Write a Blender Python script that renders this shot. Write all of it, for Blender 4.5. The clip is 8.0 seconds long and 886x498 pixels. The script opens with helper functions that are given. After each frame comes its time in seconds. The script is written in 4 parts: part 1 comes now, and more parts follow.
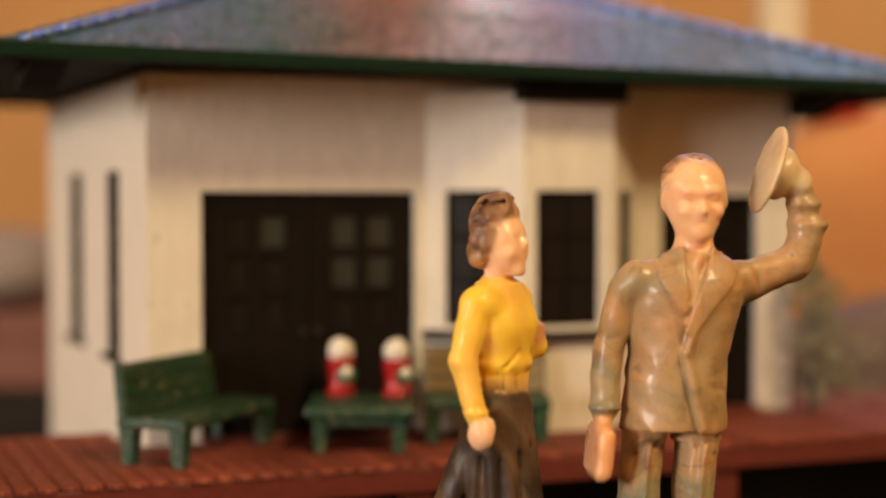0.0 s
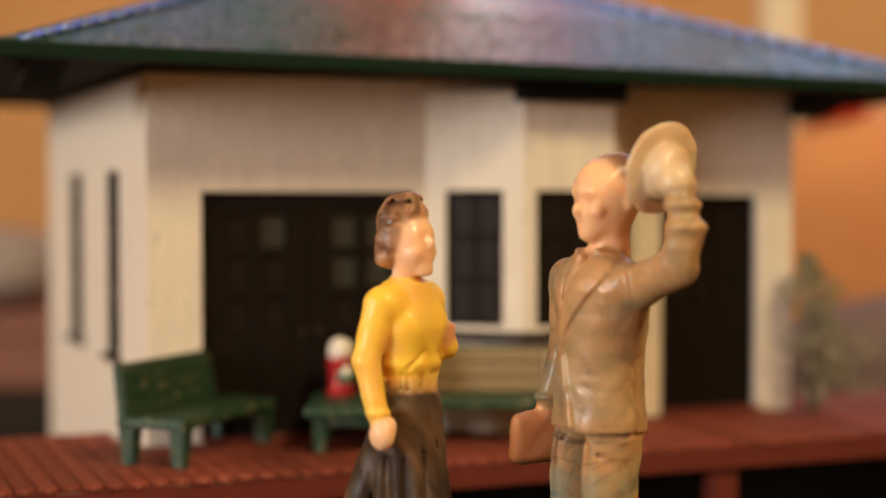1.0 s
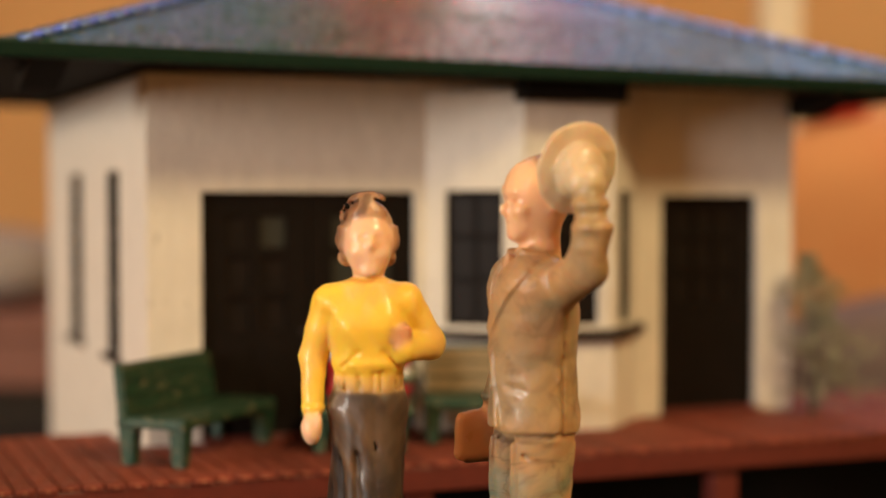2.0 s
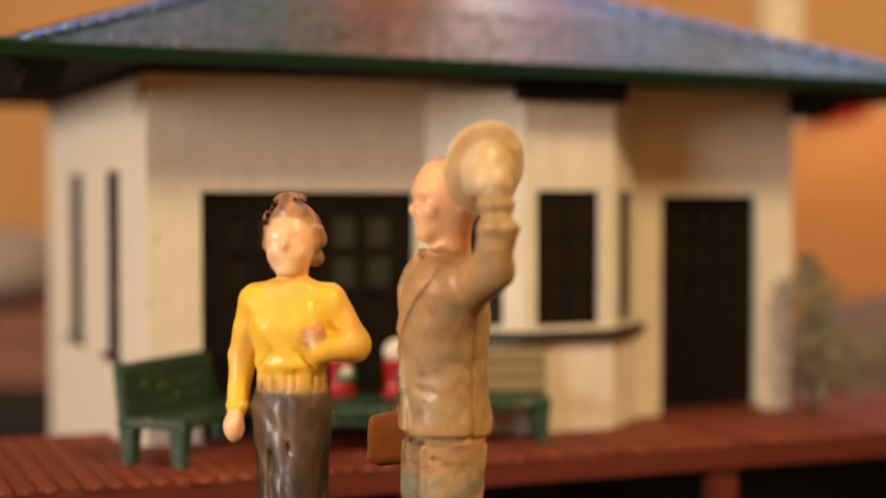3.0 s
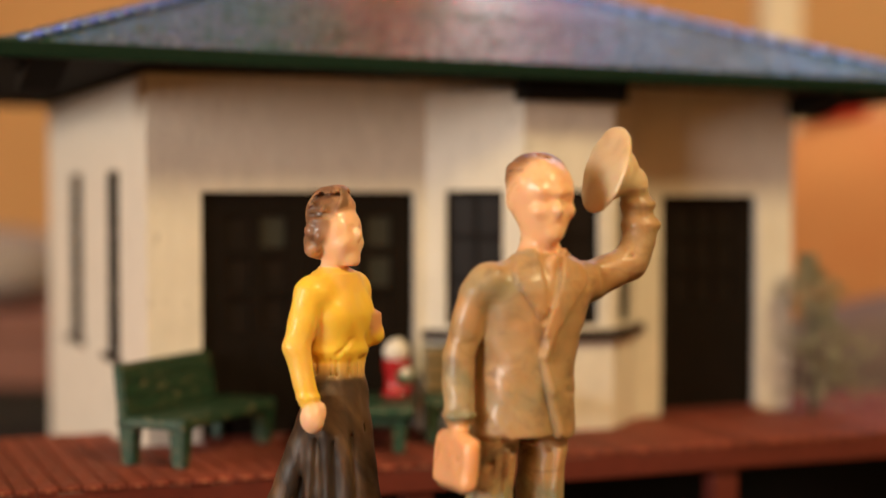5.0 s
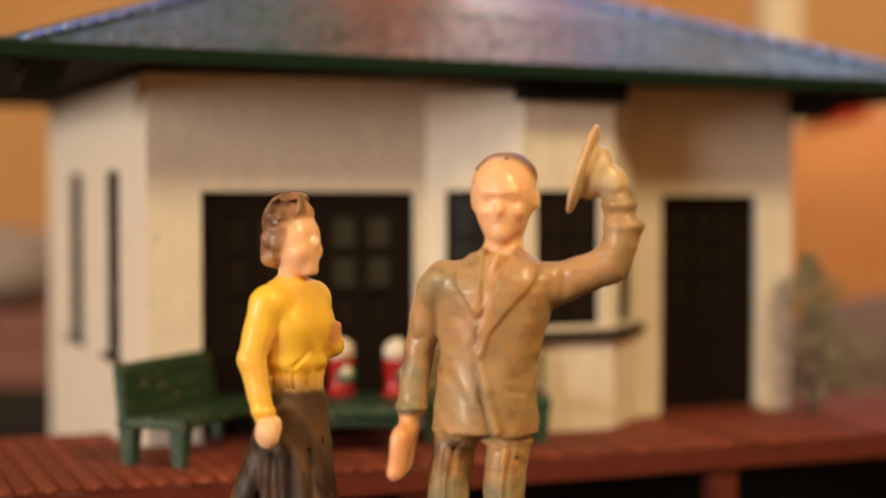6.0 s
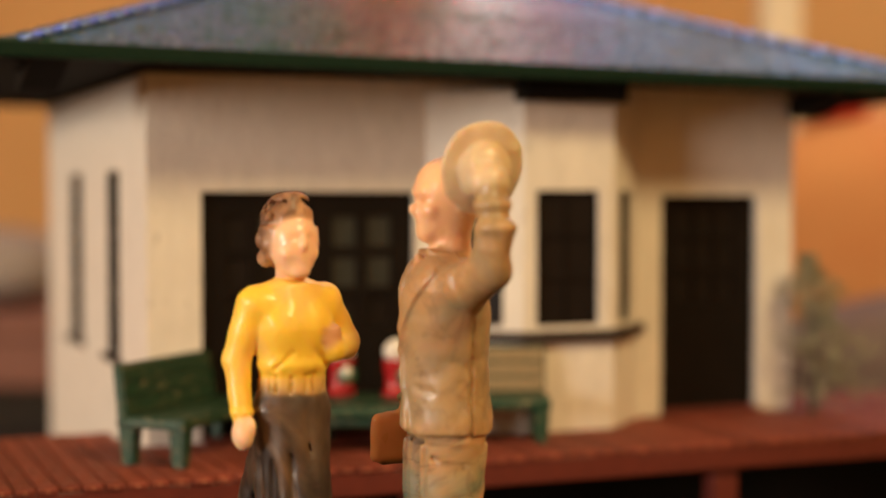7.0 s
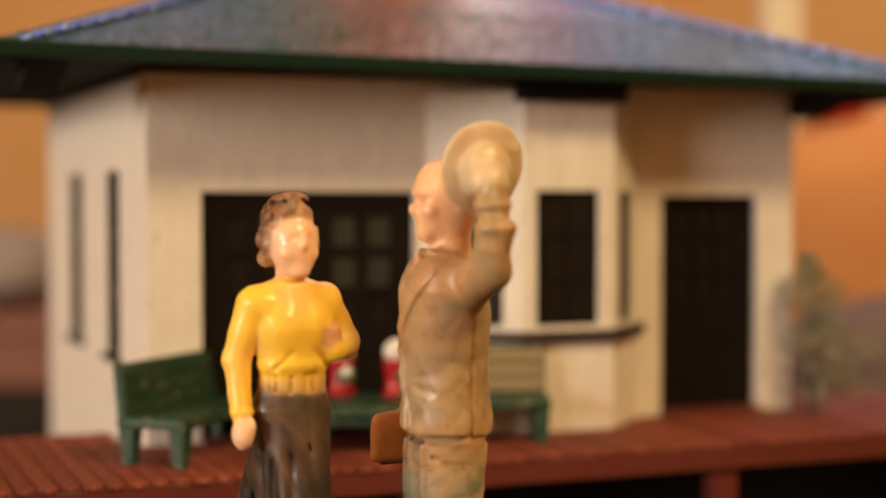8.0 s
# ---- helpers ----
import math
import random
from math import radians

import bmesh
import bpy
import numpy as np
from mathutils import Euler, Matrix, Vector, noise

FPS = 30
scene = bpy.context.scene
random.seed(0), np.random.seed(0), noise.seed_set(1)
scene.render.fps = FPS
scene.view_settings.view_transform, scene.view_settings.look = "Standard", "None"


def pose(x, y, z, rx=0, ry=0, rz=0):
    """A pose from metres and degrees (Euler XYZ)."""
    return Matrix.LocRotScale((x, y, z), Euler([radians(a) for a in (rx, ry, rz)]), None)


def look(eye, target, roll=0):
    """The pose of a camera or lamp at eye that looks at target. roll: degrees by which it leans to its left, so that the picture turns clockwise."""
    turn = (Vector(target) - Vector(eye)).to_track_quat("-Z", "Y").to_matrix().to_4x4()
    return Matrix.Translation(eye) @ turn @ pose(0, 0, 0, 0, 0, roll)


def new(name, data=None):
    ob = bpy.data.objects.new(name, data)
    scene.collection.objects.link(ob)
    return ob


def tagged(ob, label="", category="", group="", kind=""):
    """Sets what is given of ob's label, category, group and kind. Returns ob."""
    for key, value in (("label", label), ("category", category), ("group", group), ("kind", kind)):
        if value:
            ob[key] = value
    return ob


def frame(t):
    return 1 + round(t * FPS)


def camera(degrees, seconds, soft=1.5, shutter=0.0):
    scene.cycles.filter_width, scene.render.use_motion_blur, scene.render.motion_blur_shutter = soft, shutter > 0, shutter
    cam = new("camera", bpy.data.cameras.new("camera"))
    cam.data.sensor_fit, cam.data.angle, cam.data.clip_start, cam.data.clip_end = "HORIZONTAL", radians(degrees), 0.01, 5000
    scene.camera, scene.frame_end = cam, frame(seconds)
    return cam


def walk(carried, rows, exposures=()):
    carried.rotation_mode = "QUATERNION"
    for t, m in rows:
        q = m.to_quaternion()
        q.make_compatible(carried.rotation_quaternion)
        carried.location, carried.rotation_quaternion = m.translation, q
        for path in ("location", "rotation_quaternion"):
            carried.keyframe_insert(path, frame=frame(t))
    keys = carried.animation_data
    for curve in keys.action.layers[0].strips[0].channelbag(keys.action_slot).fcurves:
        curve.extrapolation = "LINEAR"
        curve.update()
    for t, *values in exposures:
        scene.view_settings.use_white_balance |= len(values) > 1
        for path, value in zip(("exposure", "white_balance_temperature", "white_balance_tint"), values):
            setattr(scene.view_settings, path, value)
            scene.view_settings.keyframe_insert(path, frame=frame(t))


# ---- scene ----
cam = camera(31.34, 8.0, soft=1.6)
EYE = pose(0, 0, 0.039, 90 - 1.947, 0, 0)
walk(cam, [(0.0, EYE), (8.0, EYE)], exposures=[(0.0, -0.05, 6250, 11), (0.5, -0.05, 6250, 11), (1.0, -0.05, 6000, 10), (1.5, -0.05, 6050, 10), (3.0, -0.03, 6400, 11), (4.0, -0.03, 6480, 12), (4.5, -0.05, 6150, 10), (6.0, -0.05, 6300, 10), (7.0, -0.03, 6480, 12), (8.0, -0.03, 6480, 12)])
cam.data.dof.use_dof = True
cam.data.dof.focus_distance = 0.184
cam.data.dof.aperture_fstop = 12.2

# ---- light: unseen warm lights left and above, added neutral fill, daylight from behind ----
world = bpy.data.worlds.new("room_air")
scene.world = world
world.use_nodes = True
world.node_tree.nodes["Background"].inputs[0].default_value = (1.0, 0.62, 0.36, 1)
world.node_tree.nodes["Background"].inputs[1].default_value = 0.02
scene.view_settings.exposure = 0.0


def area_lamp(name, eye, target, size, watts, colour, tall=0.0):
    data = bpy.data.lights.new(name, "AREA")
    data.shape, data.size, data.energy, data.color = "DISK", size, watts, colour
    if tall:
        data.shape, data.size_y = "RECTANGLE", tall
    ob = new(name, data)
    ob.matrix_world = look(eye, target)
    return tagged(ob, kind="structure")


# Unseen warm lights, set to match the warmth on walls and figures
area_lamp("warm_left_light", (-0.57, 0.08, 0.19), (0.0, 0.22, 0.03), 0.15, 0.7, (1.0, 0.70, 0.38))
area_lamp("warm_high_light", (0.39, -0.28, 0.62), (0.04, 0.25, 0.02), 0.20, 5.4, (1.0, 0.74, 0.36))
# Neutral fill added from the west, no such window known
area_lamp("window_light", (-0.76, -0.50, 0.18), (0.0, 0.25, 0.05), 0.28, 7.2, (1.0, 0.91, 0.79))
# Bluish daylight from an unseen window behind
area_lamp("window_light", (0.37, 1.08, 0.66), (0.0, 0.2, 0.05), 0.54, 1.5, (0.50, 0.68, 1.0))
# Added lights: blue for the hip glint, narrow pale one for the roof streak
area_lamp("window_light", (-0.165, 1.08, 0.72), (0.0, 0.2, 0.05), 0.28, 0.3, (0.45, 0.60, 1.0))
area_lamp("window_light", (0.070, 1.08, 0.58), (0.0, 0.2, 0.05), 0.030, 0.22, (1.0, 0.92, 0.84), 0.44)

S = 0.001  # plan in millimetres


# ---- materials ----
def mat(name, base, rough=0.6, second=None, scale=400.0, amount=0.5, bump=0.0, bump_scale=1500.0, metal=0.0,
        stretch=(1, 1, 1), spec=0.5, wear=None, wear_scale=900.0, wear_low=0.6, coat=0.0, emit=0.0, random_tint=0.0, rough2=None, wear2=None, wear2_scale=100.0, wear2_low=0.55):
    m = bpy.data.materials.new(name)
    m.use_nodes = True
    nt = m.node_tree
    N, L = nt.nodes, nt.links
    b = N["Principled BSDF"]
    b.inputs["Roughness"].default_value = rough
    b.inputs["Metallic"].default_value = metal
    b.inputs["Specular IOR Level"].default_value = spec
    b.inputs["Coat Weight"].default_value = coat
    co = N.new("ShaderNodeTexCoord")
    mp = N.new("ShaderNodeMapping")
    mp.inputs["Scale"].default_value = stretch
    L.new(co.outputs["Object"], mp.inputs["Vector"])

    def noise_tex(s, detail=4.0):
        n = N.new("ShaderNodeTexNoise")
        n.inputs["Scale"].default_value, n.inputs["Detail"].default_value = s, detail
        L.new(mp.outputs[0], n.inputs["Vector"])
        return n.outputs["Fac"]

    def ramp(fac, low, high):
        r = N.new("ShaderNodeMapRange")
        r.inputs["From Min"].default_value, r.inputs["From Max"].default_value = low, high
        L.new(fac, r.inputs["Value"])
        return r.outputs["Result"]

    def mix(fac, a, c):
        x = N.new("ShaderNodeMix")
        x.data_type = "RGBA"
        L.new(fac, x.inputs["Factor"])
        for socket, value in (("A", a), ("B", c)):
            sock = [i for i in x.inputs if i.name == socket and i.type == "RGBA"][0]
            if isinstance(value, tuple):
                sock.default_value = (*value, 1)
            else:
                L.new(value, sock)
        return [o for o in x.outputs if o.type == "RGBA"][0]

    second = second or tuple(c * 0.7 for c in base)
    colour = mix(ramp(noise_tex(scale), 0.5 - 0.35 / (amount + 0.2), 0.5 + 0.35 / (amount + 0.2)), base, second)
    if wear:
        colour = mix(ramp(noise_tex(wear_scale, 6.0), wear_low, wear_low + 0.12), colour, wear)
    if wear2:
        colour = mix(ramp(noise_tex(wear2_scale, 3.0), wear2_low, wear2_low + 0.15), colour, wear2)
    if random_tint:
        info = N.new("ShaderNodeObjectInfo")
        hs = N.new("ShaderNodeHueSaturation")
        r = N.new("ShaderNodeMapRange")
        r.inputs["To Min"].default_value, r.inputs["To Max"].default_value = 1 - random_tint, 1 + random_tint
        L.new(info.outputs["Random"], r.inputs["Value"])
        L.new(r.outputs[0], hs.inputs["Value"])
        L.new(colour, hs.inputs["Color"])
        colour = hs.outputs["Color"]
    L.new(colour, b.inputs["Base Color"])
    if rough2 is not None:
        rr = N.new("ShaderNodeMapRange")
        rr.inputs["From Min"].default_value, rr.inputs["From Max"].default_value = 0.35, 0.65
        rr.inputs["To Min"].default_value, rr.inputs["To Max"].default_value = rough, rough2
        L.new(noise_tex(scale * 2.3), rr.inputs["Value"])
        L.new(rr.outputs[0], b.inputs["Roughness"])
    if bump:
        bn = N.new("ShaderNodeBump")
        bn.inputs["Strength"].default_value, bn.inputs["Distance"].default_value = 1.0, bump * S
        L.new(noise_tex(bump_scale, 5.0), bn.inputs["Height"])
        L.new(bn.outputs[0], b.inputs["Normal"])
    if emit:
        L.new(colour, b.inputs["Emission Color"])
        b.inputs["Emission Strength"].default_value = emit
    return m


M_WALL = mat("painted_plaster", (0.82, 0.76, 0.66), 0.7, (0.66, 0.61, 0.53), 240, 0.8, 0.30, 800, stretch=(1.4, 1.4, 0.6),
             wear=(0.40, 0.36, 0.31), wear_scale=650, wear_low=0.63)
M_DARK = mat("dark_brown_paint", (0.007, 0.005, 0.004), 0.6, (0.012, 0.008, 0.006), 500, 0.5, 0.05, 1500, spec=0.08)
M_TRIM = mat("dark_trim", (0.034, 0.025, 0.020), 0.6, (0.055, 0.040, 0.032), 400, spec=0.15)
# Pale specks in the colour add to the glints on the grit
M_ROOF = mat("roof_grit", (0.062, 0.062, 0.058), 0.17, (0.026, 0.034, 0.027), 900, 0.9, 0.12, 1500, wear=(0.32, 0.30, 0.29), wear_scale=2000,
             wear_low=0.61, rough2=0.32, wear2=(0.012, 0.060, 0.028), wear2_scale=34, wear2_low=0.50, spec=0.34)
M_GREENGRIT = mat("green_grit", (0.015, 0.09, 0.04), 0.35, (0.03, 0.12, 0.05), 900, 0.6)
M_PALEGRIT = mat("pale_grit", (0.42, 0.39, 0.37), 0.4, (0.25, 0.22, 0.21), 900, 0.6)
# Blue base colour holds the window's glint along the hip
M_BEAD = mat("hip_glint_blue", (0.26, 0.42, 1.0), 0.36, (0.20, 0.32, 0.80), 900, 0.8, 0.10, 2000, metal=0.9)
M_EAVE = mat("green_eave_paint", (0.003, 0.015, 0.008), 0.5, (0.005, 0.022, 0.012), 500, 0.5, 0.06, 1500, wear=(0.06, 0.07, 0.05), wear_scale=1200, wear_low=0.70, spec=0.12)
# Near black, for the soffit and for sheets standing in for shade
M_SOFFIT_SHADE = mat("soffit_shade_dark", (0.006, 0.005, 0.004), 0.85, (0.010, 0.008, 0.006), 400, spec=0.2)
M_BOARD = mat("stained_board", (0.32, 0.070, 0.040), 0.5, (0.12, 0.036, 0.024), 500, 0.8, 0.12, 1600, stretch=(3, 0.3, 1), random_tint=0.25,
              wear=(0.50, 0.24, 0.13), wear_scale=900, wear_low=0.62, rough2=0.8, spec=0.18)
M_FASCIA = mat("stained_fascia", (0.15, 0.026, 0.016), 0.45, (0.10, 0.018, 0.012), 400, 0.7, 0.08, 1200)
M_BENCH = mat("green_bench_paint", (0.009, 0.060, 0.030), 0.45, (0.014, 0.038, 0.020), 600, 0.7, 0.14, 1800, wear=(0.24, 0.20, 0.11), wear_scale=1100, wear_low=0.575)
M_BENCH_TAN = mat("tan_bench_plastic", (0.30, 0.22, 0.12), 0.45, (0.22, 0.16, 0.08), 500, 0.5, 0.08, 1600)
M_BASE = mat("layout_base", (0.03, 0.028, 0.024), 0.9, (0.015, 0.02, 0.014), 200, 0.8, 0.4, 900, spec=0.1)
M_ROOM = mat("room_wall_paint", (0.86, 0.55, 0.23), 0.8, (0.70, 0.39, 0.14), 5, 0.9)


# ---- mesh helpers, plan in millimetres ----
def obj(name, bm, material, smooth=False):
    bmesh.ops.recalc_face_normals(bm, faces=bm.faces)
    for v in bm.verts:
        v.co *= S
    me = bpy.data.meshes.new(name)
    bm.to_mesh(me)
    bm.free()
    me.materials.append(material)
    if smooth:
        me.shade_smooth()
    return new(name, me)


def part(name, bm, material, parent, label="", smooth=False):
    ob = obj(name, bm, material, smooth)
    ob.parent = parent
    if label:
        ob["label"] = label
    return ob


def thing(name, m, label, category, group="", kind=""):
    ob = new(name)
    ob.empty_display_size = 0.005
    ob.matrix_basis = m
    return tagged(ob, label, category, group, kind)


def at(x, y, z, rz=0):
    return pose(x * S, y * S, z * S, 0, 0, rz)


def box(bm, x0, x1, y0, y1, z0, z1, bevel=0.0, m=None):
    """A box, its edges rounded by bevel."""
    made = bmesh.ops.create_cube(bm, size=1.0)["verts"]
    for v in made:
        v.co = Vector(((x0 + x1) / 2 + v.co.x * (x1 - x0), (y0 + y1) / 2 + v.co.y * (y1 - y0), (z0 + z1) / 2 + v.co.z * (z1 - z0)))
    if bevel:
        edges = list({e for v in made for e in v.link_edges})
        made = list({v for f in bmesh.ops.bevel(bm, geom=edges, offset=bevel, segments=2, affect="EDGES", profile=0.5)["faces"] for v in f.verts} |
                    {v for v in made if v.is_valid})
    if m is not None:
        for v in made:
            v.co = m @ v.co
    return made


def boxes(*rows, bevel=0.0):
    bm = bmesh.new()
    for r in rows:
        box(bm, *r, bevel=bevel)
    return bm


def rod(bm, a, b, r0, r1=None, n=12):
    """A round bar from a to b."""
    a, b = Vector(a), Vector(b)
    made = bmesh.ops.create_cone(bm, cap_ends=True, segments=n, radius1=r0, radius2=r0 if r1 is None else r1, depth=(b - a).length)["verts"]
    m = Matrix.Translation((a + b) / 2) @ (b - a).to_track_quat("Z", "Y").to_matrix().to_4x4()
    for v in made:
        v.co = m @ v.co
    return made


def lathe(profile, n=24):
    """Turned form from (radius, height) pairs."""
    bm = bmesh.new()
    rings = [[bm.verts.new((r * math.cos(2 * math.pi * i / n), r * math.sin(2 * math.pi * i / n), z)) for i in range(n)] for r, z in profile]
    for a, b in zip(rings, rings[1:]):
        for i in range(n):
            bm.faces.new((a[i], a[(i + 1) % n], b[(i + 1) % n], b[i]))
    bm.faces.new(rings[0][::-1])
    bm.faces.new(rings[-1])
    return bm


def pierced(u0, u1, z0, z1, thick, holes):
    """A wall in the plane y = 0 to y = thick, with openings (u0, u1, z0, z1) through it."""
    us = sorted({u0, u1, *(h[0] for h in holes), *(h[1] for h in holes)})
    zs = sorted({z0, z1, *(h[2] for h in holes), *(h[3] for h in holes)})

    def solid(i, j):
        if not (0 <= i < len(us) - 1 and 0 <= j < len(zs) - 1):
            return False
        cu, cz = (us[i] + us[i + 1]) / 2, (zs[j] + zs[j + 1]) / 2
        return not any(h[0] < cu < h[1] and h[2] < cz < h[3] for h in holes)
    bm = bmesh.new()

    def quad(*p):
        bm.faces.new([bm.verts.new(q) for q in p])
    for i in range(len(us) - 1):
        for j in range(len(zs) - 1):
            if not solid(i, j):
                continue
            a, b, c, d = us[i], us[i + 1], zs[j], zs[j + 1]
            quad((a, 0, c), (b, 0, c), (b, 0, d), (a, 0, d))
            quad((a, thick, c), (a, thick, d), (b, thick, d), (b, thick, c))
            if not solid(i - 1, j):
                quad((a, 0, c), (a, 0, d), (a, thick, d), (a, thick, c))
            if not solid(i + 1, j):
                quad((b, 0, c), (b, thick, c), (b, thick, d), (b, 0, d))
            if not solid(i, j - 1):
                quad((a, 0, c), (a, thick, c), (b, thick, c), (b, 0, c))
            if not solid(i, j + 1):
                quad((a, 0, d), (b, 0, d), (b, thick, d), (a, thick, d))
    bmesh.ops.remove_doubles(bm, verts=bm.verts, dist=1e-4)
    return bm


def turned(bm, m):
    for v in bm.verts:
        v.co = m @ v.co
    return bm


def mm(x, y, z, rz=0):
    return Matrix.LocRotScale((x, y, z), Euler((0, 0, radians(rz))), None)


M_GLASS = bpy.data.materials.new("window_glass")
M_GLASS.use_nodes = True
M_GLASS.node_tree.nodes["Principled BSDF"].inputs["Base Color"].default_value = (0.34, 0.38, 0.35, 1)
M_GLASS.node_tree.nodes["Principled BSDF"].inputs["Roughness"].default_value = 0.12
M_GLASS.node_tree.nodes["Principled BSDF"].inputs["Specular IOR Level"].default_value = 0.12
M_GLASS.node_tree.nodes["Principled BSDF"].inputs["Transmission Weight"].default_value = 1.0
M_GLASS.node_tree.nodes["Principled BSDF"].inputs["IOR"].default_value = 1.25
# Opaque dark colour stands in for glass over dark rooms
M_DARKPANE = mat("dark_opaque_pane", (0.016, 0.011, 0.009), 0.45, (0.009, 0.007, 0.006), 330, 0.9, 0.05, 900, spec=0.12)
# Grey-green colour stands in for the reflection on some door panes
M_PANESHEEN = mat("pane_sheen", (0.022, 0.025, 0.021), 0.5, (0.018, 0.02, 0.017), 330, 0.9, 0.1, 900)
M_RED = mat("red_glaze", (0.42, 0.012, 0.014), 0.25, (0.30, 0.008, 0.01), 500, 0.5)
M_WHITE = mat("white_frosting", (0.80, 0.76, 0.68), 0.7, (0.70, 0.64, 0.55), 700, 0.5, 0.15, 1800)
M_GREEN = mat("green_enamel", (0.015, 0.12, 0.05), 0.3, (0.01, 0.08, 0.035), 500, 0.5)
M_LEAF = mat("foliage_foam", (0.24, 0.23, 0.14), 0.85, (0.36, 0.34, 0.22), 300, 0.9, 0.2, 1500)
M_BARK = mat("twig_bark", (0.09, 0.06, 0.04), 0.8)
M_POST = mat("cream_post_paint", (0.74, 0.66, 0.50), 0.5, (0.64, 0.56, 0.40), 60, 0.5)
M_REDCLOTH = mat("red_cloth", (0.62, 0.035, 0.02), 0.8, (0.45, 0.02, 0.012), 60, 0.7, 0.3, 400)
M_ORANGE = mat("orange_fabric", (0.82, 0.47, 0.23), 0.7, (0.74, 0.29, 0.13), 24, 0.7, 0.3, 400)
M_MAUVE = mat("mauve_cloth", (0.26, 0.20, 0.22), 0.85, (0.20, 0.16, 0.19), 40, 0.8, 0.4, 300)
M_BLUEGREY = mat("grey_blue_cloth", (0.42, 0.37, 0.34), 0.85, (0.26, 0.23, 0.22), 40, 0.8, 0.4, 300)
M_BROWN = mat("brown_box_card", (0.24, 0.10, 0.07), 0.7, (0.16, 0.065, 0.045), 60, 0.7)
M_BULB = mat("red_bulb_glass", (1.0, 0.02, 0.05), 0.3, (1.0, 0.02, 0.05), 100, 0.2, emit=48.0)


# ---- the room and the table of the layout ----
def room():
    r = 800
    for name, row in (("wall_south", (-r, r, -690, -650, -700, 1060)), ("wall_east", (r, r + 40, -650, 1100, -700, 1060))):
        tagged(obj(name, boxes(row), M_ROOM), "warm ochre painted room wall", "wall", kind="structure")
    # Openings added where the lights stand; none of these windows is seen
    openings = [(110, 640, 360, 960), (48, 92, 340, 820), (-315, -15, 560, 880)]
    tagged(obj("wall_north", turned(pierced(-r, r, -700, 1060, 40, openings), mm(0, 1100, 0)), M_ROOM), "warm ochre painted room wall with three unseen windows", "wall", kind="structure")
    west = (340, 640, 30, 330)
    tagged(obj("wall_west", turned(pierced(-1100, 650, -700, 1060, 40, [west]), mm(-r, 0, 0) @ mm(0, 0, 0, -90) @ mm(0, -40, 0)), M_ROOM), "warm ochre painted room wall with an added window", "wall", kind="structure")
    frames = [(hole, pose(0, 1.085, 0)) for hole in openings] + [(west, pose(-0.786, 0, 0, 0, 0, -90))]
    for k, ((a, b, c, d), m) in enumerate(frames):
        win = thing("window_%d" % (k + 1), m, "unseen window frame added round a light in the room wall", "window", kind="structure")
        mid, slim = (a + b) / 2, b - a < 100
        holes = [(a + 5, b - 5, c + 8, d - 8)] if slim else [(a + 8, mid - 7, c + 8, d - 8), (mid + 7, b - 8, c + 8, d - 8)]
        rim = 2 if slim else 8
        part("window_frame", turned(pierced(a - rim, b + rim, c - 10, d + 10, 14, holes), mm(0, 0 if k < 3 else -14, 0)), M_POST, win)
    tagged(obj("ceiling", boxes((-r, r, -650, 1100, 1060, 1100)), M_WALL), "pale plaster ceiling", "ceiling", kind="structure")
    tagged(obj("floor", boxes((-r, r, -650, 1100, -740, -700)), M_FASCIA), "dark wooden room floor", "floor", kind="structure")
    tagged(obj("ground", boxes((-700, 700, 60, 900, -40, -30), bevel=2), M_BASE), "dark earth-coloured layout board", "ground", kind="structure")
    for x in (-680, 640):
        for y in (80, 840):
            tagged(obj("table_leg", boxes((x, x + 40, y, y + 40, -700, -40), bevel=2), M_BROWN), "brown wooden leg under the layout board", "table leg", "layout table legs")


YAW = 22.1
STATION = at(-45.9, 244.6, 0, YAW)
LEN, DEEP, TALL = 118.5, 104.0, 58.0


def pane_in(win, m, a, b, c, d, back=0.25, material=None):
    """A sheet across an opening, glass unless another material is given."""
    p = part("pane", turned(boxes((a, b, back, back + 0.15, c, d)), m), material or M_GLASS, win)
    p.visible_shadow = material is not None
    return p


def glazed(name, st, m, a, b, c, d, holes, thick, label="", sheen=(), opaque=True):
    """A leaf or sash with openings, a pane in each."""
    leaf = part(name, turned(pierced(a, b, c, d, thick, holes), m), M_DARK, st, label)
    for k, h in enumerate(holes):
        pane_in(leaf, m, *h, back=thick * 0.5, material=M_PANESHEEN if k in sheen else M_DARKPANE if opaque else None)
    return leaf


